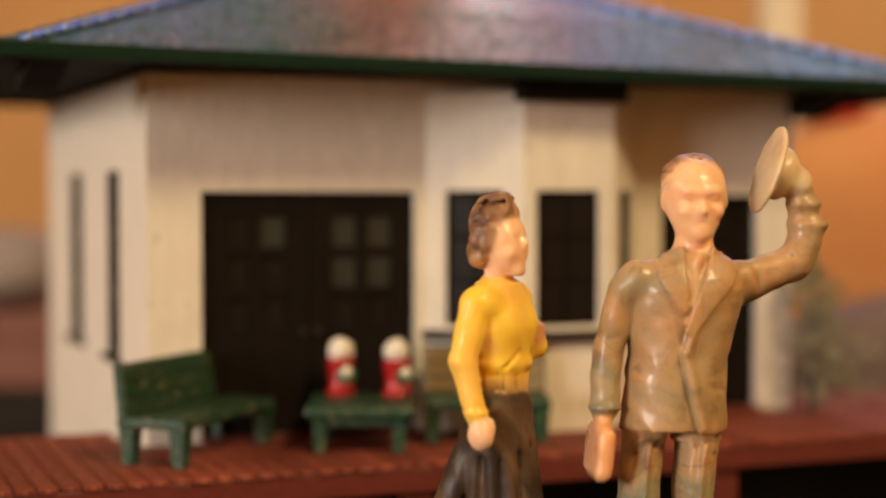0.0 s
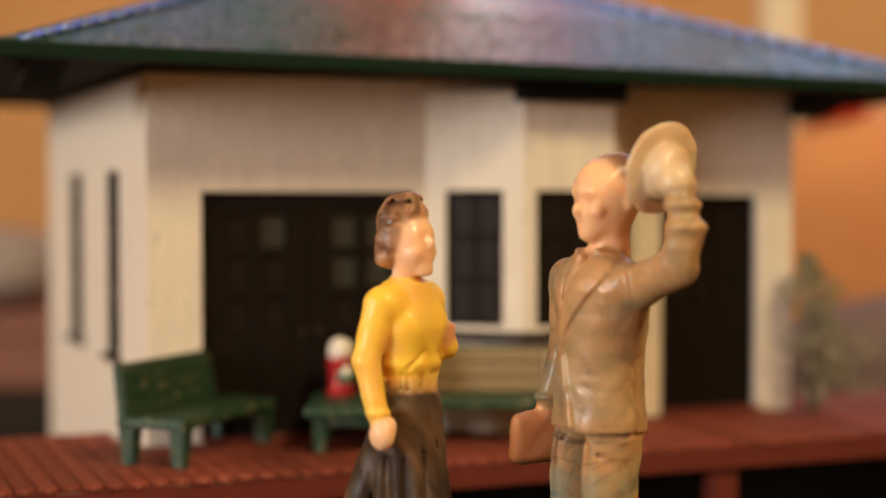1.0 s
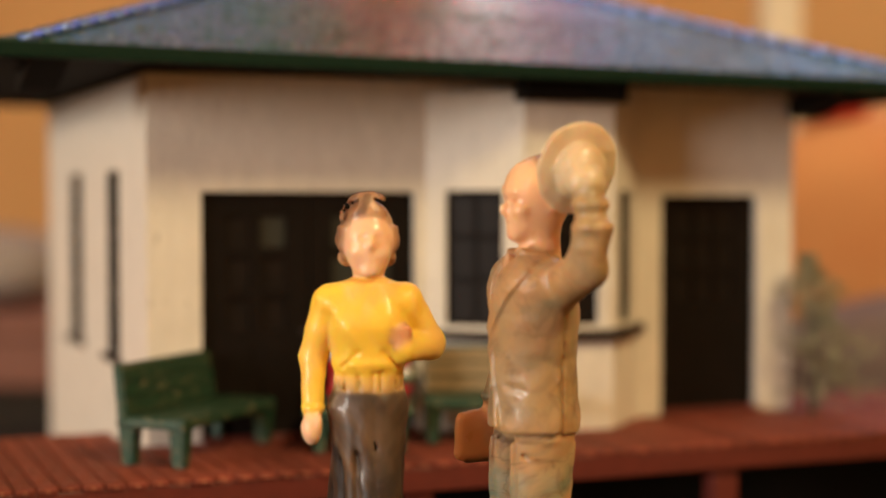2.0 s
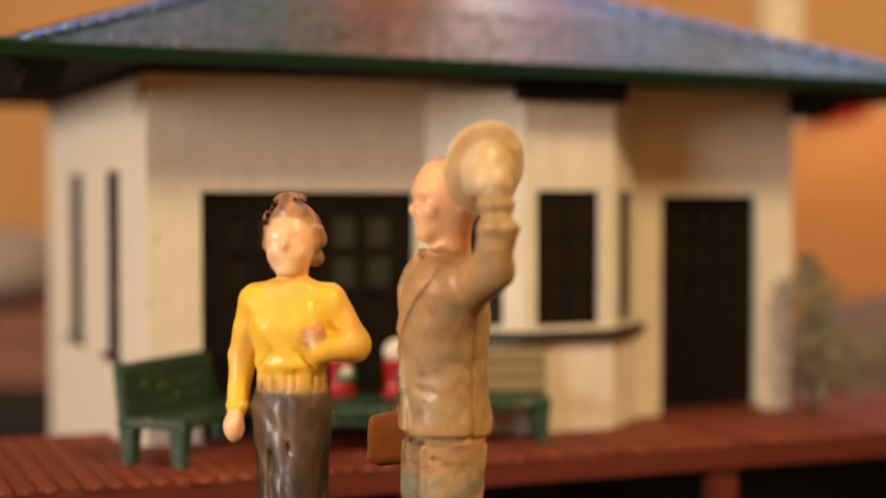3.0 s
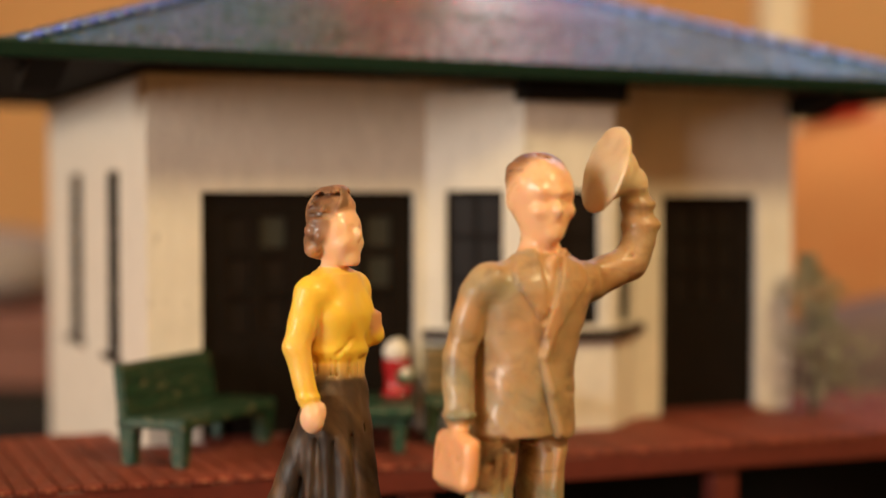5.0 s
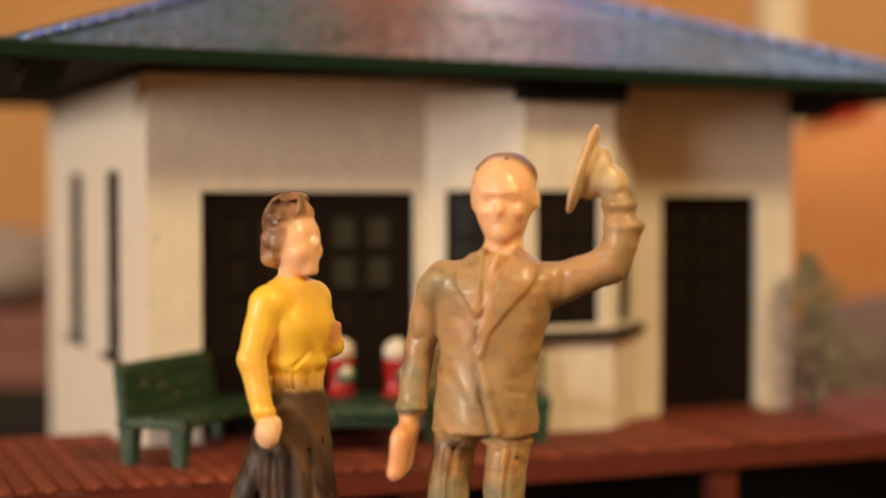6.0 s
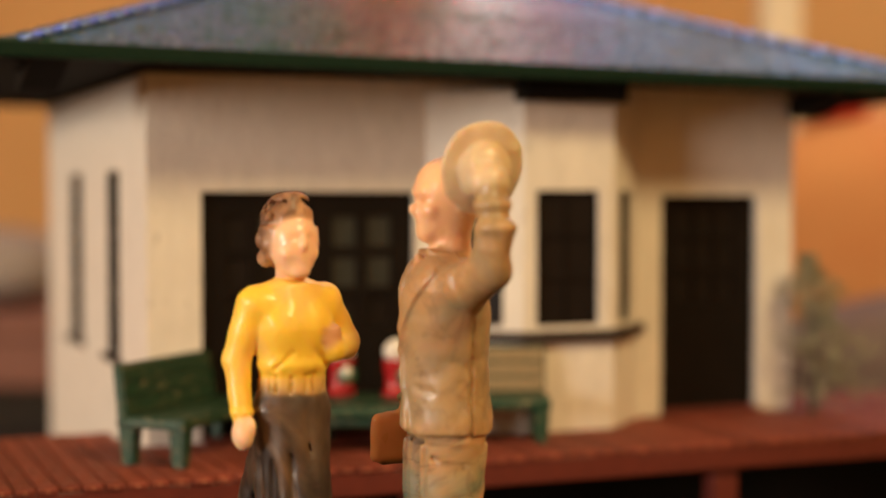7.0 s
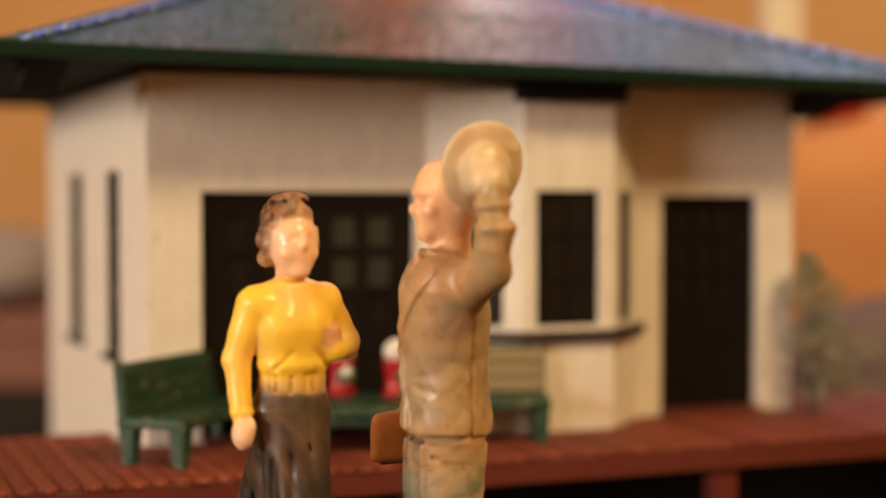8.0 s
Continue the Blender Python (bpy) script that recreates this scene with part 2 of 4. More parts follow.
def station():
    st = thing("station_building", STATION, "cream model railway station with a dark green hip roof", "building")
    t = 2.5
    bay0, bay1, bd = 46.5, 86.5, 10.5
    low = -30
    part("front_wall", pierced(0, LEN, low, TALL, t, [(8.6, 44.6, 0.02, 39.6), (bay0 + 3, bay1 - 3, 4, 44), (91.2, 111.2, 0.02, 39.0)]), M_WALL, st)
    part("side_wall", turned(pierced(-DEEP, -t, low, TALL, t, [(-74, -61, 11.3, 43.2), (-34, -23, 11.3, 43.2)]), mm(0, 0, 0, -90)), M_WALL, st)
    part("side_wall", boxes((LEN - t, LEN, t, DEEP, low, TALL)), M_WALL, st)
    part("back_wall", boxes((t, LEN - t, DEEP - t, DEEP, low, TALL)), M_WALL, st)
    part("floor_slab", boxes((t, LEN - t, t, DEEP - t, -2, -0.5)), M_DARK, st)
    # Black sheets added behind the openings so the panes stay dark
    part("inner_partition", boxes((t, LEN - t, 38, 39, -0.5, TALL - 1)), M_SOFFIT_SHADE, st)
    part("inner_partition", boxes((90, LEN - t, 7, 7.6, -0.5, TALL - 1)), M_SOFFIT_SHADE, st)
    part("inner_partition", boxes((t + 9, t + 10, 39, DEEP - t, -0.5, TALL - 1)), M_SOFFIT_SHADE, st)
    # double door, each leaf with two columns of panes over a panel
    for a, b in ((8.7, 26.5), (26.7, 44.5)):
        mid = (a + b) / 2
        holes = [(mid + s - 2.1, mid + s + 2.1, z - 2.5, z + 2.5) for s in (-3.0, 3.0) for z in (33.2, 26.6, 20.0)]
        leaf = glazed("door", st, mm(0, 1.0, 0), a, b, 0.05, 39.5, holes, 1.2, "dark brown door leaf with six small panes", (0, 1, 3, 4) if a > 20 else (3,))
        for s in (-3.0, 3.0):
            part("door_panel", boxes((mid + s - 2.1, mid + s + 2.1, 0.75, 1.05, 4, 15), bevel=0.12), M_DARK, leaf)
        part("knob", turned(lathe([(0.05, 0), (0.45, 0.15), (0.55, 0.5), (0.4, 0.8), (0.05, 0.9)], 10), mm(b - 1.2 if a < 20 else a + 1.2, 1.0, 17) @ Matrix.Rotation(radians(90), 4, "X")), M_TRIM, leaf, smooth=True)
    holes = [(95.0 + c * 4.4, 98.4 + c * 4.4, 20 + r * 5.9, 24.8 + r * 5.9) for c in range(3) for r in range(3)]
    leaf = glazed("door", st, mm(0, 1.4, 0), 91.3, 111.1, 0.05, 38.9, holes, 1.2, "dark brown single door with nine panes")
    part("door_panel", boxes((95.4, 107, 1.15, 1.45, 4, 16), bevel=0.12), M_DARK, leaf)
    part("door_sill", boxes((91.3, 111.1, -1.2, 1.3, 0, 0.9), bevel=0.15), M_FASCIA, st)
    part("door_sill", boxes((8.7, 44.5, -1.2, 0.9, 0, 0.7), bevel=0.15), M_FASCIA, st)
    # side windows with a sill each
    for v0, v1 in ((23, 34), (61, 74)):
        m = mm(0, 0, 0, -90)
        mid = (v0 + v1) / 2
        holes = [(-v1 + 0.8, -mid - 0.3, 12.2 + k * 10.4, 21.6 + k * 10.4) for k in range(3)] + [(-mid + 0.3, -v0 - 0.8, 12.2 + k * 10.4, 21.6 + k * 10.4) for k in range(3)]
        win = glazed("window", st, m @ mm(0, 0.12, 0), -v1, -v0, 11.3, 43.2, holes, 0.8, "tall dark window in the side wall", opaque=False)
        part("window_sill", boxes((-0.9, 0.8, v0 - 2.6, v1 + 2.6, 10.3, 11.4), bevel=0.15), M_TRIM, win)
    # bay with three sashes
    pts = [(bay0, 0), (bay0 + 13, -bd), (bay1 - 10.5, -bd), (bay1, 0)]
    for (a, b), hole in zip(zip(pts, pts[1:]), ((0.20, 0.79), (0.14, 0.84), (0.25, 0.75))):
        dx, dy = b[0] - a[0], b[1] - a[1]
        l = math.hypot(dx, dy)
        m = mm(a[0], a[1], 0, math.degrees(math.atan2(dy, dx)))
        h0, h1 = hole[0] * l, hole[1] * l
        part("bay_wall", turned(pierced(0, l, 0.02, 56, 1.5, [(h0, h1, 17.5, 39.8)]), m), M_WALL, st)
        hm = (h0 + h1) / 2
        holes = [(q0, q1, 18.3 + k * 7.1, 24.6 + k * 7.1) for k in range(3) for q0, q1 in ((h0 + 0.7, hm - 0.25), (hm + 0.25, h1 - 0.7))]
        glazed("window", st, m @ mm(0, 0.8, 0), h0, h1, 17.5, 39.8, holes, 0.6, "dark sash with six panes in the bay")
    bm = bmesh.new()
    outer = [(bay0 - 1, -0.05), (bay0 + 12.3, -bd - 1.6), (bay1 - 9.6, -bd - 1.6), (bay1 + 1.5, -0.05)]
    lo = [bm.verts.new((x, y, 14.9)) for x, y in outer]
    hi = [bm.verts.new((x, y, 16.7)) for x, y in outer]
    bm.faces.new(lo)
    bm.faces.new(hi)
    for i in range(4):
        bm.faces.new((lo[i], lo[(i + 1) % 4], hi[(i + 1) % 4], hi[i]))
    bmesh.ops.bevel(bm, geom=bm.edges[:], offset=0.2, segments=2, affect="EDGES")
    part("bay_sill", bm, M_TRIM, st, "dark wooden sill round the bay window")
    # dark box over the bay, fitted to the camera's view, and brackets under the eaves
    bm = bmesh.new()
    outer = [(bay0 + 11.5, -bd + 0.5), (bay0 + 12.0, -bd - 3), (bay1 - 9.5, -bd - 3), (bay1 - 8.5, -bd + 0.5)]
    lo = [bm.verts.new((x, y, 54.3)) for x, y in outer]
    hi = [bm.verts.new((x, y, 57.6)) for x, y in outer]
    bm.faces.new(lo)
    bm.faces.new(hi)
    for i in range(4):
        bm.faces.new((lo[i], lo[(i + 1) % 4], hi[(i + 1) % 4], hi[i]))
    part("bay_head", bm, M_SOFFIT_SHADE, st, "dark box over the bay window, shaped to the camera's view")
    # the roof is sheared to fit the camera's view: higher over the side windows
    lean = Matrix(((1, 0, 0, 0), (0, 1, 0, 0), (-0.0095, 0, 1, 1.05), (0, 0, 0, 1)))
    ol, o, e = 25.0, 20.0, 58.7
    slope = math.tan(radians(20))
    x0, x1, y0, y1 = -ol, LEN + ol, -o, DEEP + o
    half = (y1 - y0) / 2
    bm = bmesh.new()
    c = [bm.verts.new(p) for p in ((x0, y0, e), (x1, y0, e), (x1, y1, e), (x0, y1, e))]
    r = [bm.verts.new((x0 + half, y0 + half, e + half * slope)), bm.verts.new((x1 - half, y0 + half, e + half * slope))]
    for f in ((c[0], c[1], r[1], r[0]), (c[1], c[2], r[1]), (c[2], c[3], r[0], r[1]), (c[3], c[0], r[0]), (c[3], c[2], c[1], c[0])):
        bm.faces.new(f)
    part("roof", turned(bm, lean), M_ROOF, st, "grey-green gritty hip roof")
    # loose grit stuck in the roof paint, green set by the view, pale for sparkle
    rng = random.Random(11)
    verts, faces, kinds = [], [], []
    for n in range(5200):
        k = 34 * rng.random() ** 1.4
        u = rng.uniform(x0 + k + 1, x1 - k - 1)
        s = rng.uniform(0.10, 0.30)
        p = lean @ Vector((u, y0 + k, e + k * slope + s * 0.2))
        i = len(verts)
        q = Euler((rng.uniform(0, 3), rng.uniform(0, 3), rng.uniform(0, 3))).to_matrix()
        verts += [tuple((p + q @ Vector(w) * s * rng.uniform(0.7, 1.2)) * S) for w in ((1, 0, 0), (0, 1, 0), (-1, 0, 0), (0, -1, 0), (0, 0, 1), (0, 0, -1))]
        faces += [(i, i + 1, i + 4), (i + 1, i + 2, i + 4), (i + 2, i + 3, i + 4), (i + 3, i, i + 4), (i + 1, i, i + 5), (i + 2, i + 1, i + 5), (i + 3, i + 2, i + 5), (i, i + 3, i + 5)]
        green = math.exp(-((u - 14) / 10) ** 2) * 0.9 + (0.3 if u < 0 else 0.08) + (0.3 if k < 2 else 0)
        kinds += [1 if rng.random() < green else (2 if rng.random() < 0.35 else 0)] * 8
    me = bpy.data.meshes.new("roof_grit")
    me.from_pydata(verts, [], faces)
    for m in (M_ROOF, M_GREENGRIT, M_PALEGRIT):
        me.materials.append(m)
    me.polygons.foreach_set("material_index", kinds)
    grit = new("roof_grit", me)
    grit.parent = st
    tagged(grit, "coarse grey and green grit on the roof", kind="stuff")
    # hip caps, one overlapping piece after another
    for sx, cx in ((1, x0), (-1, x1)):
        k = 0.4
        while k < half - 2:
            bm = bmesh.new()
            run = 3.6
            a = Vector((cx + sx * k, y0 + k, e + k * slope + 0.05))
            b = Vector((cx + sx * (k + run), y0 + k + run, e + (k + run) * slope + 0.05))
            across = Vector((sx * 3.4, 0, 0))
            up0, up1 = Vector((0, 0, 0.55)), Vector((0, 0, 0.30))
            p = [a, a + across, b + across, b]
            v = [bm.verts.new(q) for q in p] + [bm.verts.new(q + w) for q, w in zip(p, (up0, up0, up1, up1))]
            for f in ((0, 1, 2, 3), (4, 5, 6, 7), (0, 1, 5, 4), (1, 2, 6, 5), (2, 3, 7, 6), (3, 0, 4, 7)):
                bm.faces.new([v[i] for i in f])
            bmesh.ops.bevel(bm, geom=bm.edges[:], offset=0.12, segments=1, affect="EDGES")
            part("hip_cap", turned(bm, lean), M_ROOF, st)
            # Bead added along each cap to carry the blue glint
            bm = bmesh.new()
            rod(bm, a + across + Vector((0, 0, 0.25)), b + across + Vector((0, 0, 0.15)) - (b - a) * 0.12, 0.8, 0.62, 12)
            bmesh.ops.bevel(bm, geom=[q for q in bm.edges if len(q.link_faces) == 2 and any(len(f.verts) > 4 for f in q.link_faces)], offset=0.2, segments=2, affect="EDGES")
            part("hip_bead", turned(bm, lean), M_BEAD, st, smooth=True)
            k += run - 0.5
    part("soffit", turned(boxes((x0 + 1.2, x1 - 1.2, y0 + 1.2, y1 - 1.2, e - 0.9, e - 0.1)), lean), M_SOFFIT_SHADE, st)
    for row in ((x0 - 0.2, x1 + 0.2, y0 - 0.3, y0 + 1, e - 1.9, e + 0.4), (x0 - 0.3, x0 + 1, y0 + 1, y1, e - 1.9, e + 0.4), (x1 - 1, x1 + 0.3, y0 + 1, y1, e - 1.9, e + 0.4)):
        part("eave_board", turned(boxes(row, bevel=0.25), lean), M_EAVE, st, "dark green eave board")
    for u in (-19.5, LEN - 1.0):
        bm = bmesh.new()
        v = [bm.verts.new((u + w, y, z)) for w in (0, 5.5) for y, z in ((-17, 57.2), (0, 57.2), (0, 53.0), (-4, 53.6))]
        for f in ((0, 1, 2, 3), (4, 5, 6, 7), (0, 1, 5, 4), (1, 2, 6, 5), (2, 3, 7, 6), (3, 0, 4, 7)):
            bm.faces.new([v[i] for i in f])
        part("eave_bracket", turned(bm, Matrix.Translation((0, -0.05, 0)) @ lean), M_SOFFIT_SHADE, st)
    return st


def deck():
    dk = thing("boardwalk", STATION, "red-brown stained wooden boardwalk on posts", "platform")
    part("fascia_board", boxes((-60, 171, -30.0, -28.6, -4.4, -0.85), bevel=0.2), M_FASCIA, dk)
    part("joist", boxes((-60, 171, -4, -1.5, -4.4, -0.85), bevel=0.2), M_FASCIA, dk)
    for u in (-20, 32, 84.5, 137):
        part("post", boxes((u, u + 4.5, -28.6, -25, -30, -0.9), bevel=0.3), M_FASCIA, dk)
        part("post", boxes((u, u + 4.5, -6, -4, -30, -0.9), bevel=0.3), M_FASCIA, dk)
    # Black board added where only shade lies under the deck
    part("skirt_board", boxes((-60, 171, -9.5, -8.5, -30, -0.9)), M_SOFFIT_SHADE, dk, "black board added to stand in for shade under the deck")
    meshes = {}
    u = -60.0
    while u < 170:
        long = u < -3.2 or u > LEN
        if long not in meshes:
            ob = part("plank", boxes((0.13, 2.87, -30.4, 17.0 if long else -0.2, -0.8, 0), bevel=0.16), M_BOARD, dk)
            meshes[long] = ob.data
        else:
            ob = new("plank", meshes[long])
            ob.parent = dk
        ob.location = (u * S, random.uniform(-0.25, 0.25) * S, random.uniform(-0.07, 0.03) * S)
        u += 3.0
    return dk


def bench(name, m, frame_mat, back_mat, label, l=11.6):
    """Slatted bench: x to its front, y along it."""
    be = thing(name, m, label, "bench", "benches on the boardwalk")
    part("seat", boxes((-11.0, 0.4, -l, l, 5.5, 6.9), bevel=0.35), frame_mat, be)
    for x in (-9.2, -6.8, -4.4, -2.0):
        part("seat_slat", boxes((x, x + 2.1, -l + 0.2, l - 0.2, 6.85, 7.15), bevel=0.1), frame_mat, be)
    tilt = Matrix.Translation((-10.0, 0, 6.4)) @ Matrix.Rotation(radians(-6), 4, "Y")
    part("backrest", turned(boxes((-0.8, 0.5, -l, l, -0.6, 8.2), bevel=0.35), tilt), frame_mat, be)
    for z in (0.8, 3.2, 5.6):
        part("back_slat", turned(boxes((0.45, 0.75, -l + 0.3, l - 0.3, z, z + 2.1), bevel=0.1), tilt), back_mat, be)
    for x in (-9.5, -1.1):
        for y in (-l + 1.5, l - 1.5):
            bm = bmesh.new()
            v = box(bm, x - 1.4, x + 1.4, y - 1.3, y + 1.3, 0.0, 5.7)
            for q in v:
                if q.co.z < 1:
                    q.co.x, q.co.y = x + (q.co.x - x) * 0.72, y + (q.co.y - y) * 0.72
            bmesh.ops.bevel(bm, geom=bm.edges[:], offset=0.25, segments=2, affect="EDGES")
            part("leg", bm, frame_mat, be)
    return be


def side_table():
    tb = thing("side_table", at(-12.0, 244.8, 0.05, 0), "green painted low wooden table", "table")
    part("tabletop", boxes((-8.9, 7.6, -9.3, 9.3, 5.5, 7.1), bevel=0.6), M_BENCH, tb)
    for x, y in ((-8.6, -4.8), (-4.7, -0.8), (-0.7, 3.2), (3.3, 7.3)):
        part("top_slat", boxes((x, y, -9.0, 9.0, 7.05, 7.3), bevel=0.1), M_BENCH, tb)
    for x in (-6.6, 5.4):
        for y in (-7.0, 7.0):
            bm = bmesh.new()
            v = box(bm, x - 1.2, x + 1.2, y - 1.0, y + 1.0, 0.0, 6.0)
            for q in v:
                if q.co.z < 1:
                    q.co.x, q.co.y = x + (q.co.x - x) * 0.75, y + (q.co.y - y) * 0.75
            bmesh.ops.bevel(bm, geom=bm.edges[:], offset=0.2, segments=2, affect="EDGES")
            part("leg", bm, M_BENCH, tb)
    part("rail", boxes((-5.4, 4.2, -7.6, -6.6, 4.0, 5.55), bevel=0.2), M_BENCH, tb)


def festive_cup(m):
    cu = thing("festive_cup", m, "red miniature cup heaped with white froth", "cup", "cups on the side table")
    part("cup_body", lathe([(1.6, 0), (2.25, 0.15), (2.3, 0.7), (1.75, 1.1), (1.85, 3.0), (2.15, 5.4), (2.2, 5.8), (1.9, 5.9)]), M_RED, cu, smooth=True)
    bm = bmesh.new()
    bmesh.ops.create_icosphere(bm, subdivisions=4, radius=1.0)
    for v in bm.verts:
        n = noise.noise(v.co * 2.2 + m.translation * 900) * 0.10
        v.co = Vector((v.co.x * 2.0, v.co.y * 2.0, v.co.z * 1.95)) * (1 + 1.6 * n) + Vector((0, 0, 7.2))
    part("froth", bm, M_WHITE, cu, "white froth", smooth=True)
    m2 = mm(0.7, -2.0, 3.5) @ Matrix.Rotation(radians(82), 4, "X")
    badge = part("badge", turned(lathe([(1.45, -0.3), (1.5, 0.0), (1.4, 0.2), (0.05, 0.25)]), m2), M_GREEN, cu, "round green badge", smooth=True)
    part("badge_centre", turned(lathe([(0.85, 0.2), (0.8, 0.4), (0.1, 0.5)]), m2 @ Matrix.Translation((0, 0.45, 0))), M_WHITE, badge, smooth=True)
    part("badge_foot", turned(lathe([(0.9, -0.2), (0.95, 0.1), (0.1, 0.2)]), mm(0.8, -2.1, 1.6) @ Matrix.Rotation(radians(90), 4, "X")), M_RED, badge, smooth=True)
    return cu


def shrub(m, height, label):
    tr = thing("shrub", m, label, "tree", "shrubs beside the station")
    bm = bmesh.new()
    rod(bm, (0, 0, 0), (0.4, 0.2, height * 0.5), 1.0, 0.6, 8)
    rod(bm, (0.4, 0.2, height * 0.5), (0.2, 0, height * 0.92), 0.6, 0.2, 8)
    for i in range(14):
        a, z = i * 2.4, height * (0.15 + 0.055 * i)
        r = height * 0.30 * (1 - i / 16)
        rod(bm, (0.3, 0.1, z), (r * math.cos(a), r * math.sin(a), z + 1.5), 0.35, 0.12, 6)
    part("trunk", bm, M_BARK, tr)
    rng = random.Random(5)
    verts, faces = [], []
    for i in range(2200):
        k = rng.random() ** 0.8
        rad = height * 0.26 * (1.10 - 0.8 * k * k) * (0.7 + 0.3 * math.sin(k * 17 + 1.0)) * rng.uniform(0.4, 1.15) * 1.35 + 0.4
        a = rng.uniform(0, 2 * math.pi)
        rad *= 0.75 + 0.25 * math.sin(3 * a + 9 * k)
        p = Vector((rad * math.cos(a) + 4.0 * (1 - k) - 1.5 * k, rad * math.sin(a), height * (0.06 + 0.95 * k)))
        q = Euler((rng.uniform(-1, 1), rng.uniform(-1, 1), rng.uniform(0, 6.3))).to_matrix()
        s = rng.uniform(0.35, 0.75)
        n = len(verts)
        verts += [tuple((p + q @ Vector(c) * s) * S) for c in ((-1, 0, 0), (0, -0.5, 0.15), (1, 0, 0), (0, 0.5, 0.15))]
        faces.append((n, n + 1, n + 2, n + 3))
    me = bpy.data.meshes.new("crown")
    me.from_pydata(verts, [], faces)
    me.materials.append(M_LEAF)
    cr = new("crown", me)
    cr.parent = tr
    return tr


def pillow(name, c, half, material, label, category, rz=0):
    """A soft rounded box, resting where its base is."""
    bm = bmesh.new()
    bmesh.ops.create_icosphere(bm, subdivisions=4, radius=1.0)
    for v in bm.verts:
        d = Vector([math.copysign(abs(q) ** 0.7, q) for q in v.co])
        d *= 1 + 0.05 * noise.noise(v.co * 1.7 + Vector(c) * 0.01)
        v.co = Vector((d.x * half[0], d.y * half[1], (d.z + 1) * half[2]))
    ob = obj(name, bm, material, smooth=True)
    ob.matrix_basis = at(*c, rz)
    return tagged(ob, label, category)


def surroundings():
    # Stand-ins for blurred colour patches behind the station, placed to the camera's view
    pillow("orange_cushion", (160, 470, -30), (86, 24, 47), M_ORANGE, "plump orange cushion standing in for a blurred orange patch behind the station", "cushion")
    pillow("red_cloth", (112, 466, 60.5), (13, 12, 5.5), M_REDCLOTH, "small red cloth standing in for a red patch above the orange cushion", "cloth")
    pillow("mauve_cloth", (158, 395, -30), (80, 26, 23), M_MAUVE, "folded grey-mauve cloth standing in for a blurred patch on the layout board", "cloth")
    pillow("grey_cloth", (-190, 620, -3.4), (42, 30, 15), M_BLUEGREY, "folded blue-grey cloth standing in for a blurred patch on a brown box", "cloth")
    bx = thing("brown_box", at(-192, 620, -30), "dark brown cardboard box standing in for a dark patch on the layout board", "box")
    part("box_body", boxes((-66, 66, -59, 59, 0, 18), bevel=1.5), M_BROWN, bx)
    part("lid", boxes((-68, 68, -61, 61, 18, 26), bevel=1.5), M_BROWN, bx)
    part("tape", boxes((-12, 12, -61.6, 61.6, 17.5, 26.4), bevel=0.3), M_BLUEGREY, bx, "strip of grey packing tape")
    # The post at x 14 is unseen, added for its reflection in the roof
    for x, y in ((106, 500), (14, 520)):
        po = thing("cream_post", at(x, y, -30), "tall cream painted wooden post behind the station", "post", "cream posts")
        part("shaft", boxes((-6.2, 6.2, -6.2, 6.2, 4, 320), bevel=1), M_POST, po)
        part("foot", boxes((-9, 9, -9, 9, 0, 4), bevel=1), M_POST, po)
        part("cap", boxes((-8, 8, -8, 8, 320, 325), bevel=1), M_POST, po)


def string_light():
    """Unseen red bulbs on a cord above and behind the roof, reflected in it."""
    sl = thing("string_light", at(62, 700, 345), "string of small glowing red bulbs hung behind the station", "string light")
    bm = bmesh.new()
    for k in range(8):
        rod(bm, (-80 + k * 20, 0, 14 + 0.004 * (-80 + k * 20) ** 2), (-60 + k * 20, 0, 14 + 0.004 * (-60 + k * 20) ** 2), 1.2, 1.2, 6)
    for x in (-80, 80):
        rod(bm, (x, 0, 14 + 0.004 * x * x), (x, 0, 715), 1.0, 1.0, 6)
    part("cord", bm, M_EAVE, sl)
    for x in (-48, -37, -26, 23):
        bulb = part("bulb", turned(lathe([(1, 7), (4, 5), (5.5, 0), (5, -5), (2.5, -9), (0.3, -10)], 12), mm(x, 0, 6 + 0.004 * x * x)), M_BULB, sl, "glowing red bulb", smooth=True)


room()
station()
deck()
bench("green_bench", at(-36.6, 222.3, 0.05, -22) @ at(-0.4, 13.8, 0), M_BENCH, M_BENCH, "worn dark green slatted bench on the boardwalk", 13.8)
bench("tan_backed_bench", at(7.0, 246.0, 0.05, -88), M_BENCH, M_BENCH_TAN, "green bench with tan slatted back on the boardwalk", 10.0)
side_table()
festive_cup(at(-16.2, 249.5, 7.32, 10))
festive_cup(at(-7.3, 248.0, 7.32, 25))
shrub(at(66.6, 283.0, 0.05), 28, "grey-green bottle-brush shrub beside the station wall")
surroundings()
string_light()


